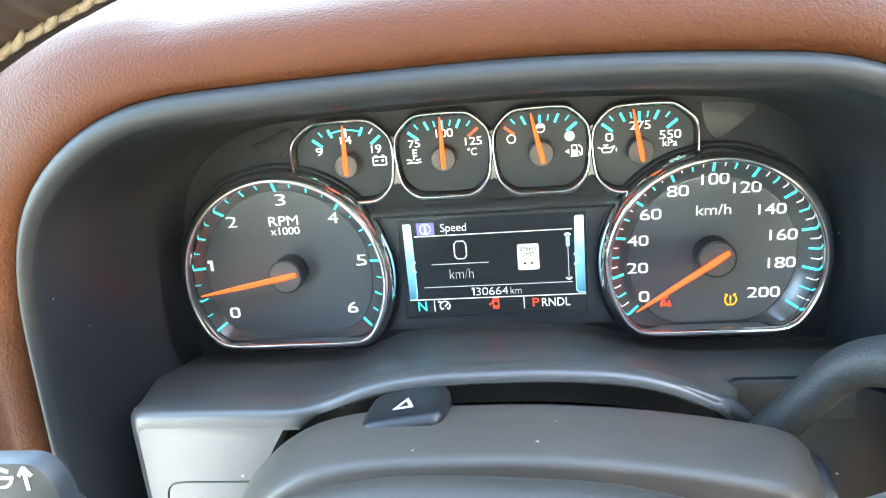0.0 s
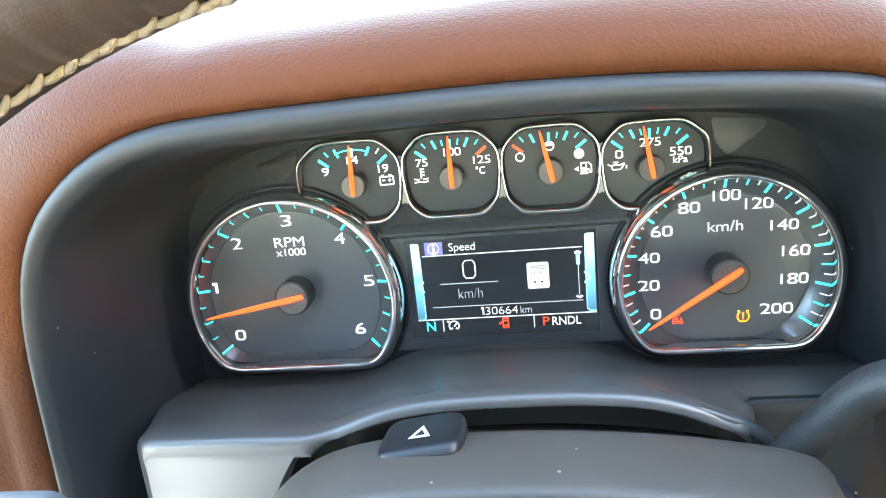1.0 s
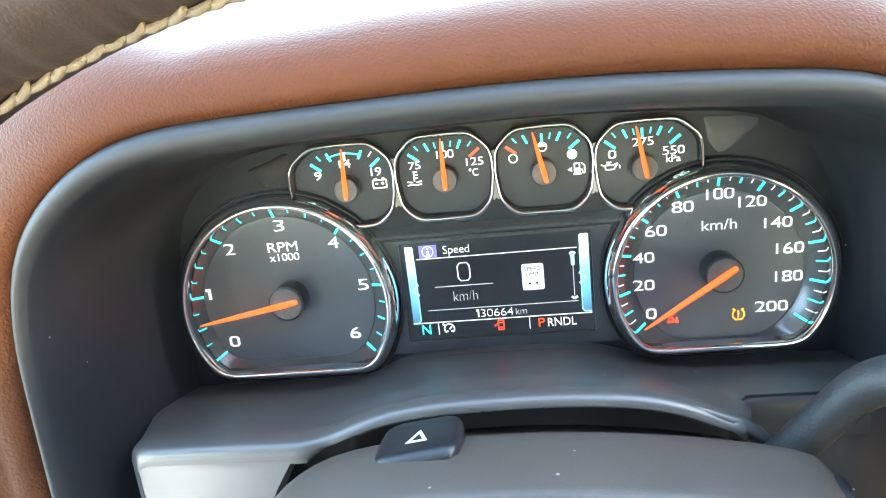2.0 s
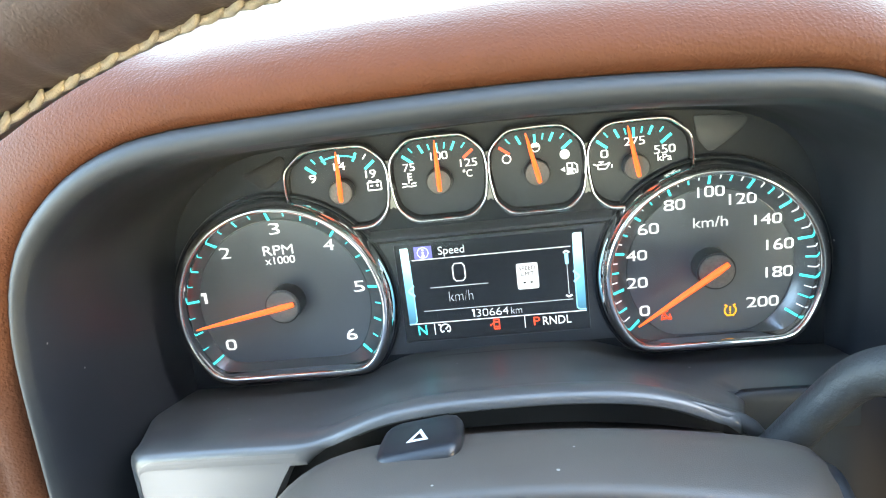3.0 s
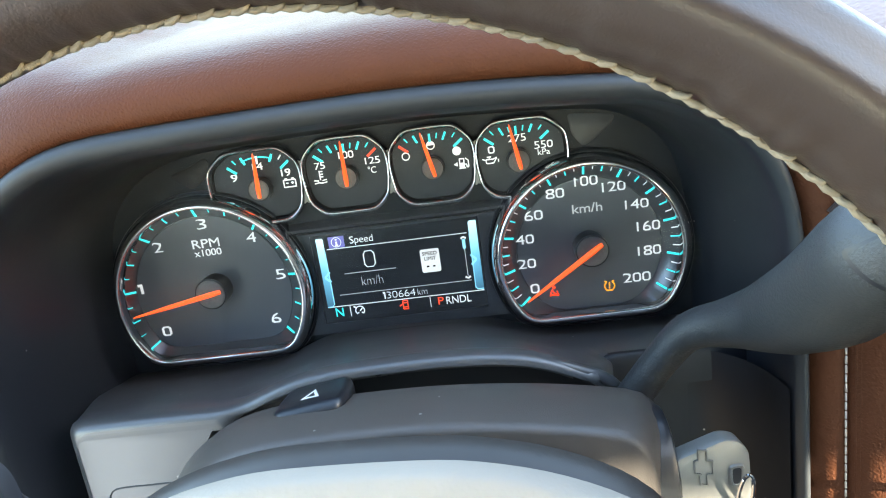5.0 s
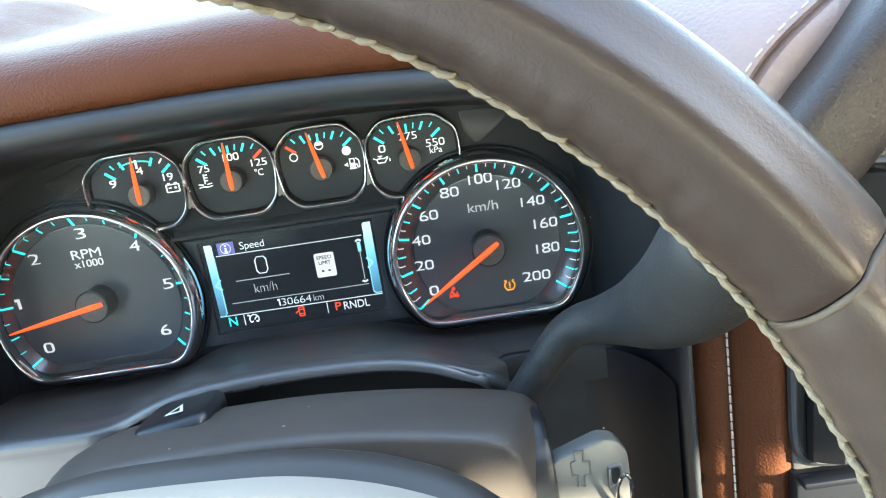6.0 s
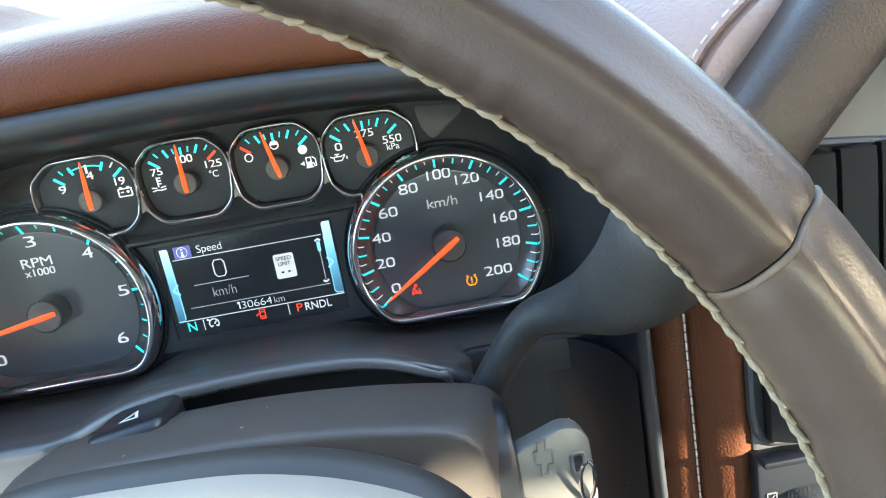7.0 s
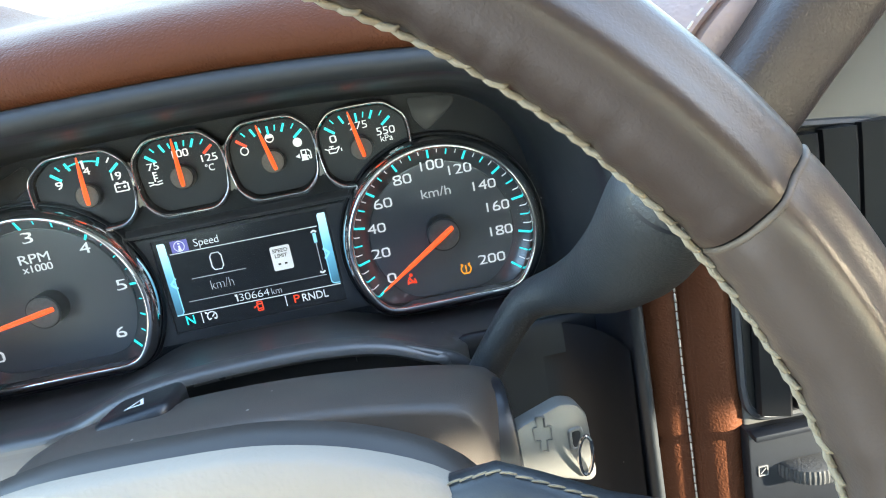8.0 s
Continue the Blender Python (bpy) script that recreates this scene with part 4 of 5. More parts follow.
rings = []
for y, grow, drop in ((-0.1020, -0.0070, 0.0016), (-0.1032, -0.0040, 0.0006), (-0.1055, -0.0018, 0.0001), (-0.1090, -0.0005, 0.0), (-0.1200, 0.0, 0.0), (-0.1275, -0.0004, 0.0001), (-0.1300, -0.0012, 0.0005), (-0.1318, -0.0024, 0.0015), (-0.1332, -0.0034, 0.0034), (-0.1334, -0.0036, 0.0160)):
    ring = []
    for side, slope in ((-0.0425 - grow, 1), (-0.0105 + grow, -1)):
        q = [(side, 0.0170), (side, 0.0040), (side + slope * 0.0004, 0.0020), (side + slope * 0.0014, 0.0007), (side + slope * 0.0034, 0.0)]
        ring += [(x, y, hz_height(x, y) - d - drop) for x, d in (q if slope > 0 else q[::-1])]
    rings.append(ring)
part("cap", loft(rings, cap=True), BLACK, hazard)
bm = bmesh.new()
outer_ = [Vector(p) for p in ((-0.0308, -0.1240), (-0.0226, -0.1240), (-0.0264, -0.1140))]
cen_ = sum(outer_, Vector((0, 0))) / 3
inner_ = [cen_ + (p - cen_) * 0.50 for p in outer_]
ov = [bm.verts.new((p.x, p.y, hz_height(p.x, p.y) + 0.0003)) for p in outer_]
iv = [bm.verts.new((p.x, p.y, hz_height(p.x, p.y) + 0.0003)) for p in inner_]
for k in range(3):
    j = (k + 1) % 3
    bm.faces.new((ov[k], ov[j], iv[j], iv[k]))
WHITE_PRINT = surface("white_print", (0.78, 0.78, 0.76), 0.5, vary=0.05, grain=3000, bump=0.0)
GREY_PRINT = surface("grey_print", (0.16, 0.16, 0.16), 0.5, vary=0.05, grain=3000, bump=0.0)
part("triangle", bm, WHITE_PRINT, hazard, "white printed triangle outline")

lever = thing("gear_lever", (0.105, -0.085, -0.05), "charcoal column gear lever with a thick rubbery grip", "gear lever")
L = curve([(0.098, -0.074, -0.070), (0.1085, -0.084, -0.0535), (0.1230, -0.0935, -0.0285), (0.1345, -0.100, -0.0130), (0.1480, -0.112, -0.0060), (0.1600, -0.130, 0.0030), (0.1665, -0.155, 0.0190), (0.1680, -0.180, 0.0390), (0.1690, -0.196, 0.0520)], 60, 2)
s_ = np.linspace(0, 1, 60)
R_ = np.interp(s_, [0, 0.12, 0.26, 0.36, 0.46, 0.60, 0.75, 0.92, 0.98, 1], [0.0075, 0.0080, 0.0076, 0.0080, 0.0100, 0.0160, 0.0185, 0.0185, 0.0160, 0.010])
GRIP = surface("lever_rubber", (0.034, 0.035, 0.036), 0.50, vary=0.14, grain=800, bump=0.7, depth=0.0005, blot=60)
part("shaft", tube(L, soften(R_[:, None], 6, False)[:, 0], 28), GRIP, lever)


def lever_patch(i0, i1, a0, a1, lift):
    """A strip of the grip's skin, raised by lift."""
    rr_ = soften(R_[:, None], 6, False)[:, 0]
    n, k = np.arange(60), np.linspace(i0, i1, 10)
    mid = np.array([np.interp(k, n, L[:, a]) for a in range(3)]).T
    rad = np.interp(k, n, rr_)
    rings = []
    for i, (c, r) in enumerate(zip(mid, rad)):
        d = Vector(L[59] - L[54]).normalized()
        s = d.cross(Vector((0, 0, 1))).normalized()
        u = s.cross(d)
        rings.append([Vector(c) + (s * math.cos(radians(a)) + u * math.sin(radians(a))) * (r + lift) for a in np.linspace(a0, a1, 16)])
    return loft(rings, closed=False)


part("switch_gap", lever_patch(56.3, 59, -96, -3, 0.0003), BLACK, lever, "dark gap around the switch")
part("switch", lever_patch(56.75, 59, -91, -8, 0.0007), GRIP, lever, "flush rocker switch in the grip")

key = thing("ignition_key", (0.126, -0.14, -0.055), "worn nickel-coloured key head in the ignition lock", "key")
k_loop = soften(resample([(0.1135, -0.0640), (0.1160, -0.0665), (0.1420, -0.0775), (0.1450, -0.0755), (0.1440, -0.0480), (0.1405, -0.0425), (0.1345, -0.0405), (0.1160, -0.0460), (0.1130, -0.0490)], 90), 3)
KM = Matrix.Translation((0.1130, -0.140, -0.055)) @ pose(0, 0, 0, 0, 0, 6) @ Matrix.Translation((-0.1130, 0.140, 0.055))


def on_key(bm):
    bm.transform(KM)
    return bm


part("head", on_key(slab(k_loop, -0.1440, -0.1365, 0.0016)), KEYPLATE, key)
part("hole", on_key(slab(soften(resample([(0.1365, -0.0600), (0.1397, -0.0600), (0.1400, -0.0530), (0.1365, -0.0530)], 40), 9), -0.1446, -0.1420)), BLACK, key, "dark slot for the ring")
part("hole_rim", on_key(ring_of(soften(resample([(0.1352, -0.0612), (0.1408, -0.0612), (0.1412, -0.0518), (0.1352, -0.0518)], 48), 10), [(-0.0004, -0.1436), (0.0002, -0.1450), (0.0010, -0.1450), (0.0015, -0.1440)])), KEYPLATE, key)
part("emblem", on_key(strokes([(0.1235, -0.0430, 0.1268, -0.0438), (0.1268, -0.0438, 0.1265, -0.0480), (0.1265, -0.0480, 0.1290, -0.0486), (0.1290, -0.0486, 0.1290, -0.0545), (0.1290, -0.0545, 0.1267, -0.0540), (0.1267, -0.0540, 0.1268, -0.0590), (0.1268, -0.0590, 0.1240, -0.0580), (0.1240, -0.0580, 0.1240, -0.0535), (0.1240, -0.0535, 0.1220, -0.0530), (0.1220, -0.0530, 0.1218, -0.0475), (0.1218, -0.0475, 0.1236, -0.0473), (0.1236, -0.0473, 0.1235, -0.0430)], 0.0007, -0.1447, -0.1436)), KEYPLATE, key, "raised outline of a cross-shaped badge")
part("blade", box(0.1080, 0.1150, -0.1420, -0.1385, -0.0610, -0.0530, 0.0006), KEYPLATE, key)
ring_path = [(0.1405 + 0.006 * math.sin(a) * 0.45, -0.1452 - 0.0035 * math.cos(a), -0.0625 + 0.0105 * math.cos(a)) for a in np.linspace(0, 2 * math.pi, 33)]
part("split_ring", tube(ring_path, 0.0008, 8, up=(1, 0.3, 0)), CHROME, key, "small steel split ring")

stalk = thing("turn_signal_stalk", (-0.135, -0.17, -0.02), "dark stalk end with a washer sign beside the column", "stalk")
st_loop = soften(resample([(-0.1480, -0.0220), (-0.1140, -0.0220), (-0.1165, -0.0025), (-0.1215, 0.0046), (-0.1440, 0.0046), (-0.1500, -0.0020)], 60), 4)
part("end_cap", slab(st_loop, -0.186, -0.179, 0.0009), PLASTIC, stalk)
part("arm", tube(curve([(-0.132, -0.180, -0.012), (-0.128, -0.165, -0.036), (-0.110, -0.145, -0.070), (-0.090, -0.125, -0.090)], 16), 0.009, 16), PLASTIC, stalk)
wx, wz = -0.1335, 0.0000
part("washer_sign", join(circle_line(wx, wz + 0.0010, 0.0040, 0.0009, -0.1864, 195, 345), strokes([(wx - 0.0042, wz, wx + 0.0042, wz), (wx - 0.0030, wz + 0.0020, wx - 0.0005, wz + 0.0030), (wx + 0.0005, wz + 0.0030, wx + 0.0030, wz + 0.0020), (wx + 0.0082, wz - 0.0040, wx + 0.0082, wz + 0.0026), (wx + 0.0062, wz + 0.0006, wx + 0.0082, wz + 0.0034), (wx + 0.0082, wz + 0.0034, wx + 0.0102, wz + 0.0006)], 0.0010, -0.1864, -0.1856)), WHITE_PRINT, stalk, "white printed washer sign with arrow")

# ---- steering wheel ----
WORN = surface("worn_leather", (0.095, 0.070, 0.050), 0.50, vary=0.55, grain=900, bump=0.3, depth=0.0004, blot=160, spec=0.3)
WN = Vector((-0.0750, -1.0, 0.1304)).normalized()
WX = (Vector((1, 0, 0)) - WN * WN.x).normalized()
WZ = WN.cross(WX)
WC = Vector((0.0024, -0.2540, -0.0385))
WHEEL_R, TUBE_R, TUBE_N = 0.1788, 0.0126, 0.0150
LEVEL = 0.0042


def on_wheel(u, v, w):
    """A point of the wheel: right, up, and towards the driver."""
    return WC + WX * u + WZ * v + WN * w


def rim_ring(angle, grow=0.0, n=40, skew=0.0):
    """A section of the rim: a ridge towards the driver, a shallow hollow outside it, and creases beside the stitching."""
    fold = noise.noise((angle * 34, 1.7, 0.3)) + 0.7 * noise.noise((angle * 75, 4.1, 0.9))
    out = []
    for k in range(n):
        b = 2 * math.pi * k / n
        shape = 0.0007 * math.exp(-(((b - 1.62) / 0.20) ** 2)) - 0.0010 * math.exp(-(((b - 1.15) / 0.26) ** 2)) + 0.0006 * math.exp(-(((b - 0.62) / 0.3) ** 2))
        crease = 0.0009 * fold * math.exp(-(((b - 2.95) / 0.45) ** 2))
        g = grow + shape + crease
        c, s = math.cos(angle + skew * math.cos(b)), math.sin(angle + skew * math.cos(b))
        rr = (TUBE_R + g) * math.cos(b)
        out.append(on_wheel((WHEEL_R + rr) * c, (WHEEL_R + rr) * s, LEVEL + (TUBE_N + g) * math.sin(b)))
    return out


JOINT, JOINT_L, SKEW = 32.4, 147.6, radians(0.75)


def lean(angle):
    """The joints lie a little askew; the lean dies out along the rim."""
    return SKEW * (math.exp(-abs(angle - JOINT) / 5) + math.exp(-abs(angle - 360 - JOINT) / 5) - math.exp(-abs(angle - JOINT_L) / 5))


def rim_stretch(a0, a1, n, grow=0.0, tuck=False):
    rings = []
    for k in range(n + 1):
        g = grow - (0.0004 * math.exp(-k * 1.6) + 0.0004 * math.exp(-(n - k) * 1.6) if tuck else 0.0)
        a = a0 + (a1 - a0) * k / n
        rings.append(rim_ring(radians(a), g, skew=lean(a)))
    return loft(rings, cap=True)


wheel = thing("steering_wheel", tuple(WC), "dark brown leather steering wheel with tan hand stitching", "steering wheel")
grip = part("rim", rim_stretch(JOINT + 0.13, JOINT_L - 0.13, 240, 0.0, True), RIM, wheel, "worn dark brown leather upper rim")
lower = part("rim", rim_stretch(JOINT_L + 0.13, 360 + JOINT - 0.13, 260, 0.0, True), RIM_LOWER, wheel, "smooth brown leather lower rim, sunlight put into its paler colour")
for a, way in ((JOINT, -1), (JOINT_L, 1)):
    part("joint", loft([rim_ring(radians(a + d), g, skew=lean(a)) for d, g in ((-0.14, -0.0022), (0.0, -0.0007), (0.14, -0.0022))], cap=True), BLACK, wheel, "dark groove between two leathers")
    strip = []
    for d, g in ((0.44, -0.0005), (0.36, -0.00005), (0.26, -0.00002), (0.15, -0.0001), (0.06, -0.0003), (0.0, -0.0008)):
        strip.append(rim_ring(radians(a + way * d), g, skew=lean(a))[3:22])
    part("seam_edge", loft(strip, closed=False), WORN, wheel, "pale worn leather edge along the seam")

# Slanting stitches along the inner edge of the rim.
stitch_bm = tube([(-0.0030, -0.0007, 0), (-0.0023, 0.0001, 0), (0, 0.0005, 0), (0.0023, 0.0001, 0), (0.0030, -0.0007, 0)], [0.0003, 0.00068, 0.00078, 0.00068, 0.0003], 8, up=(0, 0, 1))
finish(stitch_bm, 80)
stitch_me = bpy.data.meshes.new("stitch")
stitch_bm.to_mesh(stitch_me)
stitch_bm.free()
stitch_me.materials.append(THREAD)
SB = radians(177)
n_st = 288
for k in range(n_st):
    a = 2 * math.pi * k / n_st
    c, s = math.cos(a), math.sin(a)
    tang = (WX * -s + WZ * c).normalized()
    rad = (WX * c + WZ * s).normalized()
    nor = (rad * math.cos(SB) + WN * math.sin(SB)).normalized()
    slant = (19 if k % 2 else -3) + random.uniform(-5, 5)
    side = nor.cross(tang)
    along = (tang * math.cos(radians(slant)) + side * math.sin(radians(slant))).normalized()
    third = along.cross(nor)
    rr = WHEEL_R + (TUBE_R + 0.0002) * math.cos(SB)
    p = on_wheel(rr * c, rr * s, LEVEL + (TUBE_N + 0.0002) * math.sin(SB)) - WC
    ob = new("stitch", stitch_me)
    ob.parent = lower if JOINT_L < math.degrees(a) or math.degrees(a) < JOINT else grip
    m3 = Matrix((along, nor, third)).transposed().to_4x4()
    ob.matrix_local = Matrix.Translation(p) @ m3

# Airbag pad, its dark back and the spokes.
HUB = [(0.0, 0.0600), (0.030, 0.0595), (0.055, 0.0545), (0.078, 0.0450), (0.092, 0.0320), (0.098, 0.005), (0.094, -0.045), (0.062, -0.082), (0.0, -0.092)]
hub_line = [(x, z) for x, z in HUB] + [(-x, z) for x, z in HUB[-2:0:-1]]
hub_line = soften(resample(hub_line[::-1], 96), 3)


def hub_ring(d, w, scale=1.0, lift=0.0):
    return [on_wheel(q[0] * scale + 0.005, q[1] * scale - 0.0100 + lift, w + 0.012) for q in inset(hub_line, d)]


part("airbag_cover", loft([hub_ring(0.001, -0.050, lift=0.0015), hub_ring(0, -0.0415, lift=0.0015), hub_ring(0.0012, -0.0385, lift=0.0015), hub_ring(0.005, -0.0355, lift=0.001), hub_ring(0.012, -0.0315), hub_ring(0.024, -0.0255), hub_ring(0.042, -0.018)], cap=True), PAD, wheel, "taupe grained airbag cover")
part("hub_back", loft([hub_ring(0.012, -0.090, 0.94, 0.001), hub_ring(0.005, -0.076, 0.97, 0.003), hub_ring(0.002, -0.064, 0.99, 0.0042), hub_ring(0.003, -0.056, 0.99, 0.0036), hub_ring(0.006, -0.051, 0.99, 0.002)], cap=True), HUB_DARK, wheel, "dark back of the wheel hub")


SPOKE_LINE = ((0.084, 0.0345, -0.030, -0.032, 0.009), (0.0965, 0.0385, -0.028, -0.026, 0.009), (0.1066, 0.0350, -0.024, -0.023, 0.010), (0.1216, 0.0285, -0.018, -0.020, 0.010), (0.1376, 0.0245, -0.015, -0.016, 0.010), (0.1546, 0.0215, -0.015, -0.010, 0.010), (0.1700, 0.0260, -0.020, -0.002, 0.010))


def spoke(side):
    rings = []
    for u, top, foot, w, th in SPOKE_LINE:
        ring = []
        for k in range(24):
            b = 2 * math.pi * k / 24
            cu, su = math.cos(b), math.sin(b)
            zz = (top + foot) / 2 + (top - foot) / 2 * math.copysign(abs(su) ** 0.5, su)
            ww = w + th * math.copysign(abs(cu) ** 0.7, cu)
            ring.append(on_wheel(side * u, zz, ww))
        rings.append(ring)
    return loft(rings, cap=True)


SPOKE = surface("spoke_trim", (0.022, 0.024, 0.026), 0.34, vary=0.10, grain=1200, bump=0.2, depth=0.0003)
for side in (1, -1):
    sp = part("spoke", spoke(side), SPOKE, wheel, "smooth dark spoke with a stitched edge")
    edge_line = resample(np.array([tuple(on_wheel(side * u, top - 0.0004, w + 0.003) - WC) for u, top, foot, w, th in SPOKE_LINE]), 26, False)
    for a_, b_ in zip(edge_line, edge_line[1:]):
        a_, b_ = Vector(a_), Vector(b_)
        along = (b_ - a_).normalized()
        nor = (WZ + WN * 0.4 - along * along.dot(WZ + WN * 0.4)).normalized()
        ob = new("stitch", stitch_me)
        ob.parent = sp
        ob.matrix_local = Matrix.Translation((a_ + b_) / 2 + nor * 0.0004) @ Matrix((along, nor, along.cross(nor))).transposed().to_4x4() @ pose(0, 0, 0, 0, 10, 0) @ Matrix.Diagonal((0.7, 0.42, 0.42, 1))

# ---- stitched seams of the dash ----
fine_bm = tube([(-0.0019, 0, 0), (-0.0015, 0.0002, 0), (0.0015, 0.0002, 0), (0.0019, 0, 0)], [0.0002, 0.00045, 0.00045, 0.0002], 6)
finish(fine_bm, 80)
fine_me = bpy.data.meshes.new("stitch")
fine_bm.to_mesh(fine_me)
fine_bm.free()
fine_me.materials.append(PALE_THREAD)


def sew(points, normal, parent, n, offset=0.0):
    """A row of single stitches along a line."""
    r = root_of(parent)
    base = Vector((r["base_x"], r["base_y"], r["base_z"]))
    line = resample(np.array([tuple(p) for p in points]), n + 1, False)
    for a, b in zip(line, line[1:]):
        a, b = Vector(a), Vector(b)
        along = (b - a).normalized()
        nor = (Vector(normal) - along * along.dot(Vector(normal))).normalized()
        ob = new("stitch", fine_me)
        ob.parent = parent
        ob.matrix_local = Matrix.Translation((a + b) / 2 + nor * offset - base) @ Matrix((along, nor, along.cross(nor))).transposed().to_4x4()


cover = [o for o in hood.children][0]
right_side = [(p[0] + o[0] * 0.0130, -0.1053, p[1] + o[1] * 0.0130) for p, o in zip(LIP_LINE, LIP_OUT) if p[0] > 0.17 and p[1] < 0.03]
sew(right_side, (0, -1, 0), cover, 40)
for d in (0.0166, 0.0182):
    line = [Vector((p[0] + o[0] * d, -0.1066 - (d - 0.0166) * 0.8, p[1] + o[1] * d)) - Vector((0, -0.05, 0.11)) for p, o in zip(LIP_LINE, LIP_OUT) if p[0] > 0.17 and p[1] < 0.03]
    welt = tube(line, 0.0005, 8, up=(0, -1, 0))
    welt.transform(Matrix.Translation((0, -0.05, 0.11)))
    part("welt", welt, SADDLE, cover, "thin welt beside the stitching")

# ---- centre stack ----
stack = thing("centre_stack", (0.27, -0.10, -0.16), "centre stack with silver surround, dark leather brow and black air vents", "centre stack", "structure")


def along_brow(path, w, d):
    rings = []
    p = [Vector(q) for q in path]
    for i, c in enumerate(p):
        t = (p[min(i + 1, len(p) - 1)] - p[max(i - 1, 0)]).normalized()
        s = Vector((0, -1, 0)).cross(t).normalized()
        ring = []
        for k in range(28):
            b = 2 * math.pi * k / 28
            cu, su = math.cos(b), math.sin(b)
            ring.append(c + s * w / 2 * math.copysign(abs(cu) ** 0.42, cu) + Vector((0, -1, 0)) * d / 2 * math.copysign(abs(su) ** 0.42, su))
        rings.append(ring)
    return loft(rings, cap=True)


part("brow", along_brow(curve([(0.204, -0.098, 0.022), (0.216, -0.104, 0.037), (0.230, -0.107, 0.055), (0.247, -0.107, 0.0735), (0.2665, -0.107, 0.0935)], 16), 0.038, 0.048), COCOA, stack, "dark brown leather brow beside the instruments")
part("brow", along_brow(curve([(0.2673, -0.107, 0.0945), (0.286, -0.106, 0.113), (0.317, -0.104, 0.138), (0.37, -0.10, 0.160), (0.51, -0.09, 0.175)], 20), 0.038, 0.048), COCOA, stack, "dark brown leather brow beside the instruments")
surround_loop = soften(resample(np.array([(0.2185, -0.16), (0.62, -0.16), (0.62, 0.16), (0.335, 0.146), (0.2185, 0.030)]), 160), 2)
part("surround", slab(surround_loop, -0.1143, -0.060, 0.002), SILVER, stack, "silver painted centre panel")
part("sensor_bump", slab(ngon(0.2985, 0.0800, 0.0050, 28), -0.1165, -0.1135, 0.0020), SILVER, stack, "small round bump in the silver panel")
part("clip_mark", strokes([(0.2945, 0.0690, 0.3025, 0.0690), (0.2945, 0.0690, 0.2945, 0.0715), (0.3025, 0.0690, 0.3025, 0.0715)], 0.0005, -0.1148, -0.1138), PALE_THREAD, stack, "fine bracket line on the silver panel")
v_out = soften(resample([(0.2190, -0.0830), (0.2900, -0.0830), (0.2900, 0.0370), (0.2190, 0.0460)], 100), 14)
part("vent_rim", loft([at_y(inset(v_out, d), y) for d, y in ((-0.0022, -0.1143), (-0.0016, -0.1162), (0.0, -0.1168), (0.0012, -0.1158), (0.0016, -0.1100))]), PLASTIC, stack, "rounded dark rim of the air vent")
vent = part("vent_frame", plate(inset(v_out, 0.0014), -0.1150), VENT, stack, "black pocket of the upright air vent")
for k in range(4):
    x = 0.2305 + k * 0.0158
    rings_ = []
    top = 0.0330 if k == 0 else 0.0395
    for z, bow in ((-0.0790, 0.0), (-0.04, 0.0008), (0.0, 0.0012), (top - 0.0060, 0.0006), (top, 0.0)):
        rings_.append([(x - 0.0068, -0.1160, z), (x - 0.0060, -0.1195 - bow, z), (x + 0.0042, -0.1240 - bow, z), (x + 0.0052, -0.1235 - bow, z), (x + 0.0056, -0.1160, z)])
    part("vent_slat", loft(rings_, cap=True), VENT, vent, "upright black vent slat")
part("switch_panel", box(0.2170, 0.340, -0.1205, -0.110, -0.1600, -0.0850, 0.0012), NIGHT, stack, "black switch panel under the vent")
part("switch_ledge", box(0.2175, 0.300, -0.1262, -0.1190, -0.0870, -0.0840, 0.0008), NIGHT, stack, "thin ledge over the switch panel")
knob = []
for z, r in ((-0.1100, 0.0128), (-0.1094, 0.0142), (-0.1062, 0.0146), (-0.1030, 0.0142), (-0.1024, 0.0130), (-0.1022, 0.0060)):
    knob.append([(0.2440 + r * (1 + (0.028 if i % 2 else 0)) * math.cos(a), -0.1175 + r * (1 + (0.028 if i % 2 else 0)) * math.sin(a), z) for i, a in enumerate(np.linspace(0, 2 * math.pi, 97)[:-1])])
part("thumb_wheel", loft(knob, cap=True), GRIP, stack, "ribbed rubber thumb wheel")
part("vent_sign", strokes([(0.2205, -0.1070, 0.2245, -0.1070), (0.2245, -0.1070, 0.2245, -0.1025), (0.2245, -0.1025, 0.2205, -0.1025), (0.2205, -0.1025, 0.2205, -0.1070), (0.2213, -0.1060, 0.2237, -0.1035)], 0.0004, -0.1211, -0.1203), GREY_PRINT, stack, "small printed closed vent sign")

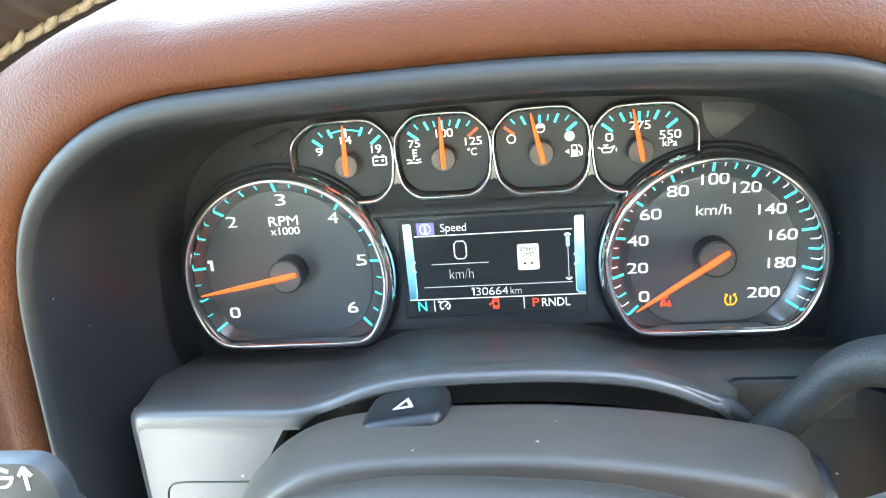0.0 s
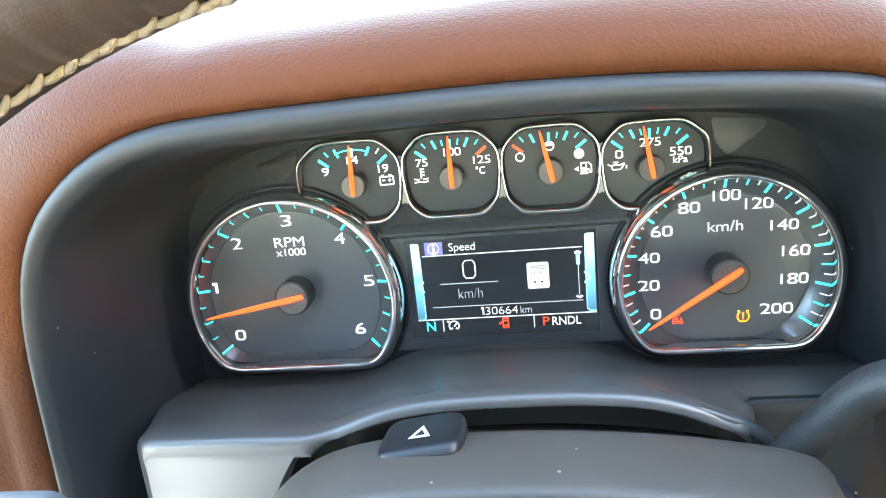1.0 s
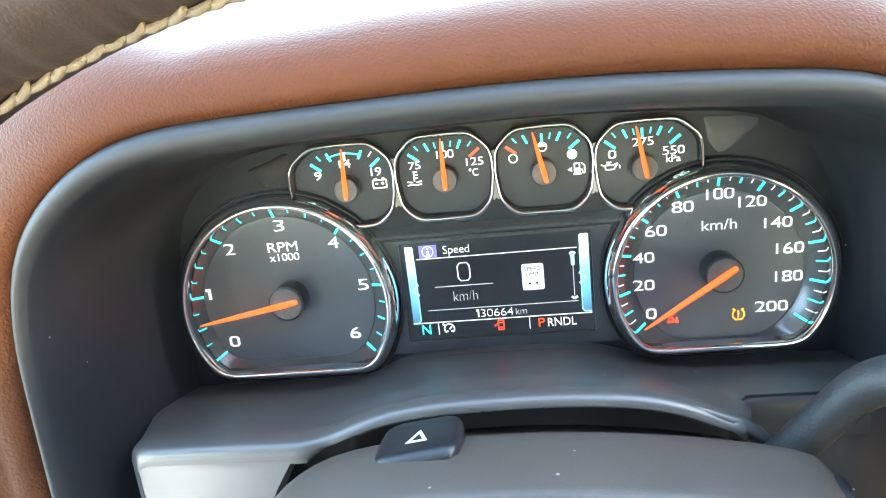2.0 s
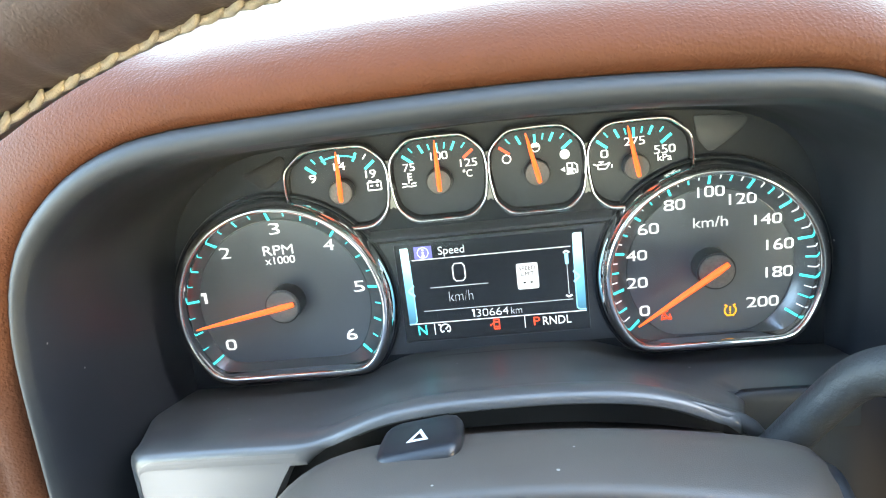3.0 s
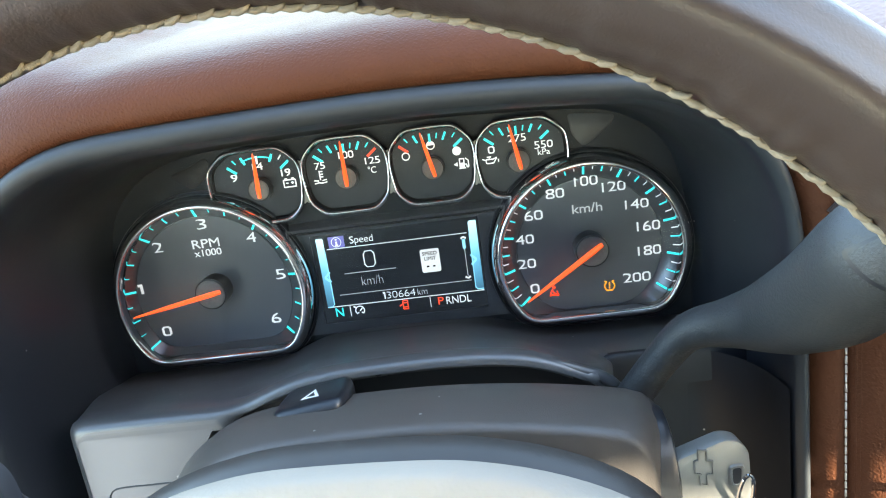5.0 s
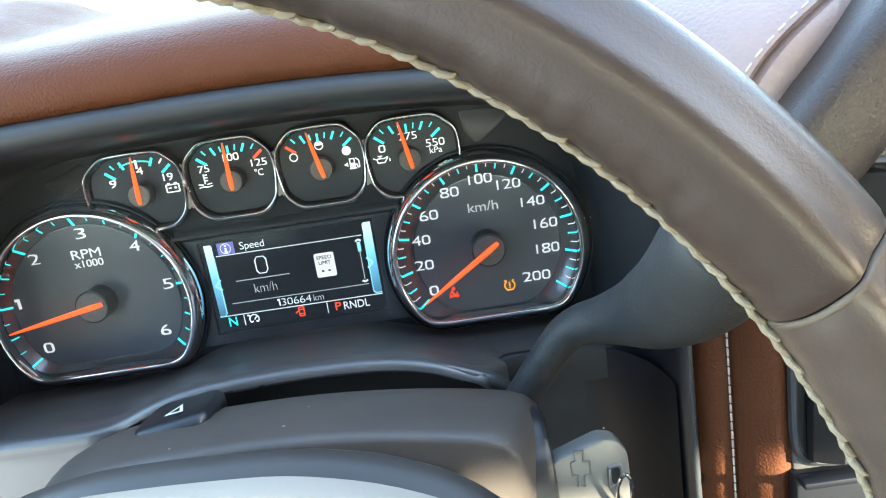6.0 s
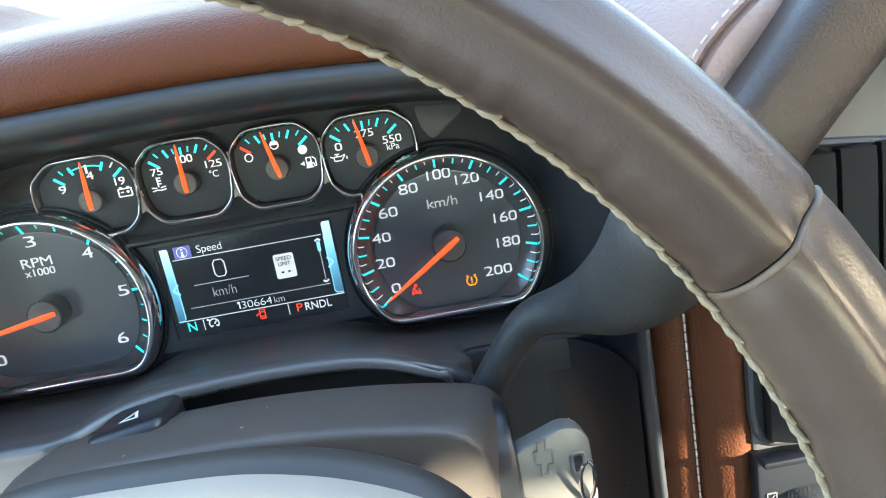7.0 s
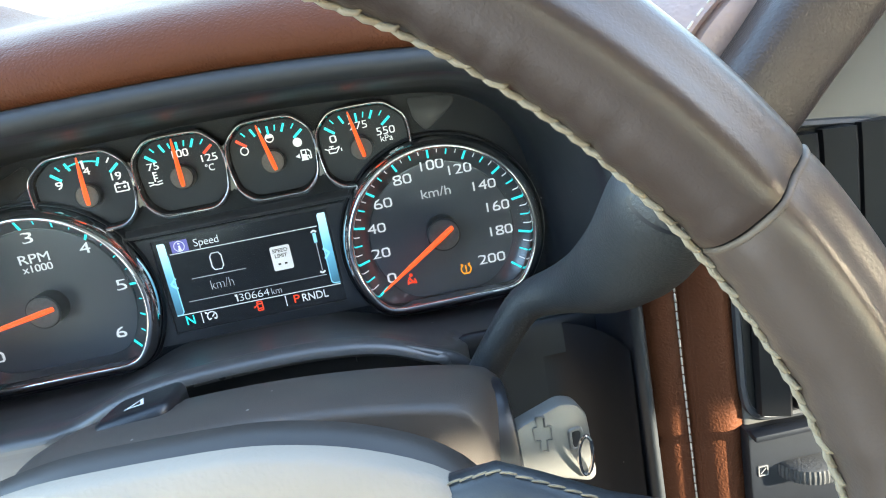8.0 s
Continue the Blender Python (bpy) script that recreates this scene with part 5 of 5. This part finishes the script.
# Stitched leather pad between the hood and the centre stack.
PADLINE = curve([(0.196, -0.112, 0.060), (0.2055, -0.112, 0.0755), (0.211, -0.112, 0.0835), (0.217, -0.112, 0.0895), (0.224, -0.111, 0.0950), (0.232, -0.109, 0.1000), (0.245, -0.104, 0.1070), (0.275, -0.095, 0.1180), (0.33, -0.08, 0.130)], 40, 1)
side_pad = thing("dash_pad", (0.20, -0.09, 0.05), "brown leather dash pad with pale stitched seam beside the hood, glare put into its colour", "dashboard pad", "structure")
pad_rows = [[(p[0] + dx, p[1] + dy, p[2] + dz) for p in PADLINE] for dx, dy, dz in ((-0.12, 0.24, 0.052), (-0.075, 0.13, 0.036), (-0.040, 0.060, 0.0210), (-0.022, 0.026, 0.0115), (-0.010, 0.009, 0.0050), (-0.004, 0.0024, 0.0016), (-0.0012, 0.0005, 0.0002), (0.0002, 0.0050, -0.0008), (0.0020, 0.0054, -0.0012), (0.0034, 0.0002, -0.0014), (0.0060, -0.0010, -0.0036), (0.0120, 0.0006, -0.0085), (0.0200, 0.0080, -0.0160), (0.0240, 0.0200, -0.0220))]
pad_skin = part("pad_leather", loft(pad_rows, closed=False), MAUVE_GLARE, side_pad)
sew([(p[0] - 0.0030, p[1] + 0.0002, p[2] + 0.0012) for p in PADLINE[4:32]], (-0.3, -0.85, 0.5), pad_skin, 19, 0.0005)

# ---- the unseen cabin that closes the place, its openings sized for the light ----
def wall(name, boxes, material, label, category="wall"):
    return alone(name, join(*[box(*b) for b in boxes]), material, label, category, "structure", Matrix.Identity(4))


X0, X1, Y0_, Y1_, Z0, Z1, TH = -0.62, 1.22, -1.35, 0.78, 0.55, 1.98, 0.06
wall("floor", [(X0, X1, Y0_, Y1_, Z0 - TH, Z0)], CARPET, "dark carpeted cabin floor", "floor")
wall("ceiling", [(X0 - TH, X1 + TH, Y0_ - TH, -0.56, Z1, Z1 + TH)], HEADLINER, "pale grey cloth headliner", "ceiling")
wall("wall_west", [(X0 - 0.02, X0, Y0_, Y1_, Z0, 0.74), (X0 - 0.02, X0, Y0_, -0.52, 1.93, Z1), (X0 - 0.02, X0, -1.06, -0.94, 0.74, 1.93), (X0 - 0.02, X0, 0.20, Y1_, 0.74, 1.30), (X0 - 0.02, X0, Y0_, -1.25, 0.74, 1.93)], CLOTH, "grey lined driver side with the doors open")
# Unseen outline, added to mask the sun and place its patches.
sun_mask = [(-1.28, 1.60), (-0.905, 1.60), (-0.898, 1.80), (-0.888, 1.889), (-0.878, 1.886), (-0.870, 1.812), (-0.853, 1.813), (-0.845, 1.8145), (-0.838, 1.803), (-0.832, 1.780), (-0.823, 1.772), (-0.723, 1.700), (-0.623, 1.60), (0.20, 1.60), (0.20, Z1), (-1.28, Z1)]
slanted = loft([[(x, y, z) for y, z in sun_mask] for x in (X1, X1 + 0.02)], cap=True)
alone("wall_east", join(box(X1, X1 + 0.02, Y0_, Y1_, Z0, 1.60), box(X1, X1 + 0.02, Y0_, -1.28, 1.60, Z1), slanted), CLOTH, "grey lined passenger side, its unseen opening shaped to place the sun patches", "wall", "structure", Matrix.Identity(4))
wall("wall_south", [(X0, X1, Y0_ - TH, Y0_, Z0, 1.42), (X0, X1, Y0_ - TH, Y0_, 1.62, Z1), (X0, X0 + 0.14, Y0_ - TH, Y0_, 1.42, 1.62), (X1 - 0.14, X1, Y0_ - TH, Y0_, 1.42, 1.62)], CLOTH, "grey rear cabin wall around the rear window")
wall("wall_north", [(X0, X1, Y1_, Y1_ + TH, Z0, 1.30)], BLACK, "dark bulkhead below the windscreen")

gb_ = bmesh.new()
bmesh.ops.create_grid(gb_, x_segments=2, y_segments=2, size=1500)
alone("ground", gb_, ASPHALT, "pale concrete ground outside the vehicle", "ground", "structure", Matrix.Identity(4))

# Clear cover of the instruments; its dusty film also paints in a veil of haze.
lens_mat = bpy.data.materials.new("clear_cover")
lens_mat.use_nodes = True
lt = lens_mat.node_tree
lt.nodes.remove(lt.nodes["Principled BSDF"])
l_tr = lt.nodes.new("ShaderNodeBsdfTransparent")
l_gl = lt.nodes.new("ShaderNodeBsdfGlossy")
l_gl.inputs["Roughness"].default_value = 0.22
l_fr = lt.nodes.new("ShaderNodeFresnel")
l_fr.inputs["IOR"].default_value = 1.22
l_mx = lt.nodes.new("ShaderNodeMixShader")
l_du = lt.nodes.new("ShaderNodeBsdfDiffuse")
l_du.inputs["Color"].default_value = (0.72, 0.76, 0.82, 1)
l_co = add(lt, "ShaderNodeTexCoord")
l_no = add(lt, "ShaderNodeTexNoise", Scale=24.0, Detail=6.0, Roughness=0.65)
lt.links.new(l_co.outputs["Object"], l_no.inputs["Vector"])
l_am = add(lt, "ShaderNodeMapRange")
l_am.inputs["To Min"].default_value, l_am.inputs["To Max"].default_value = 0.001, 0.010
lt.links.new(l_no.outputs["Fac"], l_am.inputs["Value"])
l_film = lt.nodes.new("ShaderNodeMixShader")
lt.links.new(l_am.outputs["Result"], l_film.inputs[0])
lt.links.new(l_tr.outputs[0], l_film.inputs[1])
lt.links.new(l_du.outputs[0], l_film.inputs[2])
lt.links.new(l_fr.outputs[0], l_mx.inputs[0])
lt.links.new(l_film.outputs[0], l_mx.inputs[1])
lt.links.new(l_gl.outputs[0], l_mx.inputs[2])
lt.links.new(l_mx.outputs[0], lt.nodes["Material Output"].inputs["Surface"])
lens_rings = []
for z, y in ((-0.0462, -0.0145), (-0.028, -0.0185), (-0.020, -0.0200), (0.0, -0.0208), (0.045, -0.0165), (0.088, -0.0120)):
    lens_rings.append([(x, y, z if z > -0.045 else 0.0024 + float(np.interp(x, SEAM[:, 0], SEAM[:, 1]))) for x in np.linspace(-0.172, 0.169, 48)])
lens = part("clear_cover", loft(lens_rings, closed=False), lens_mat, cluster, "clear plastic cover, its thin dust film also carrying painted haze")
lens.visible_shadow = False
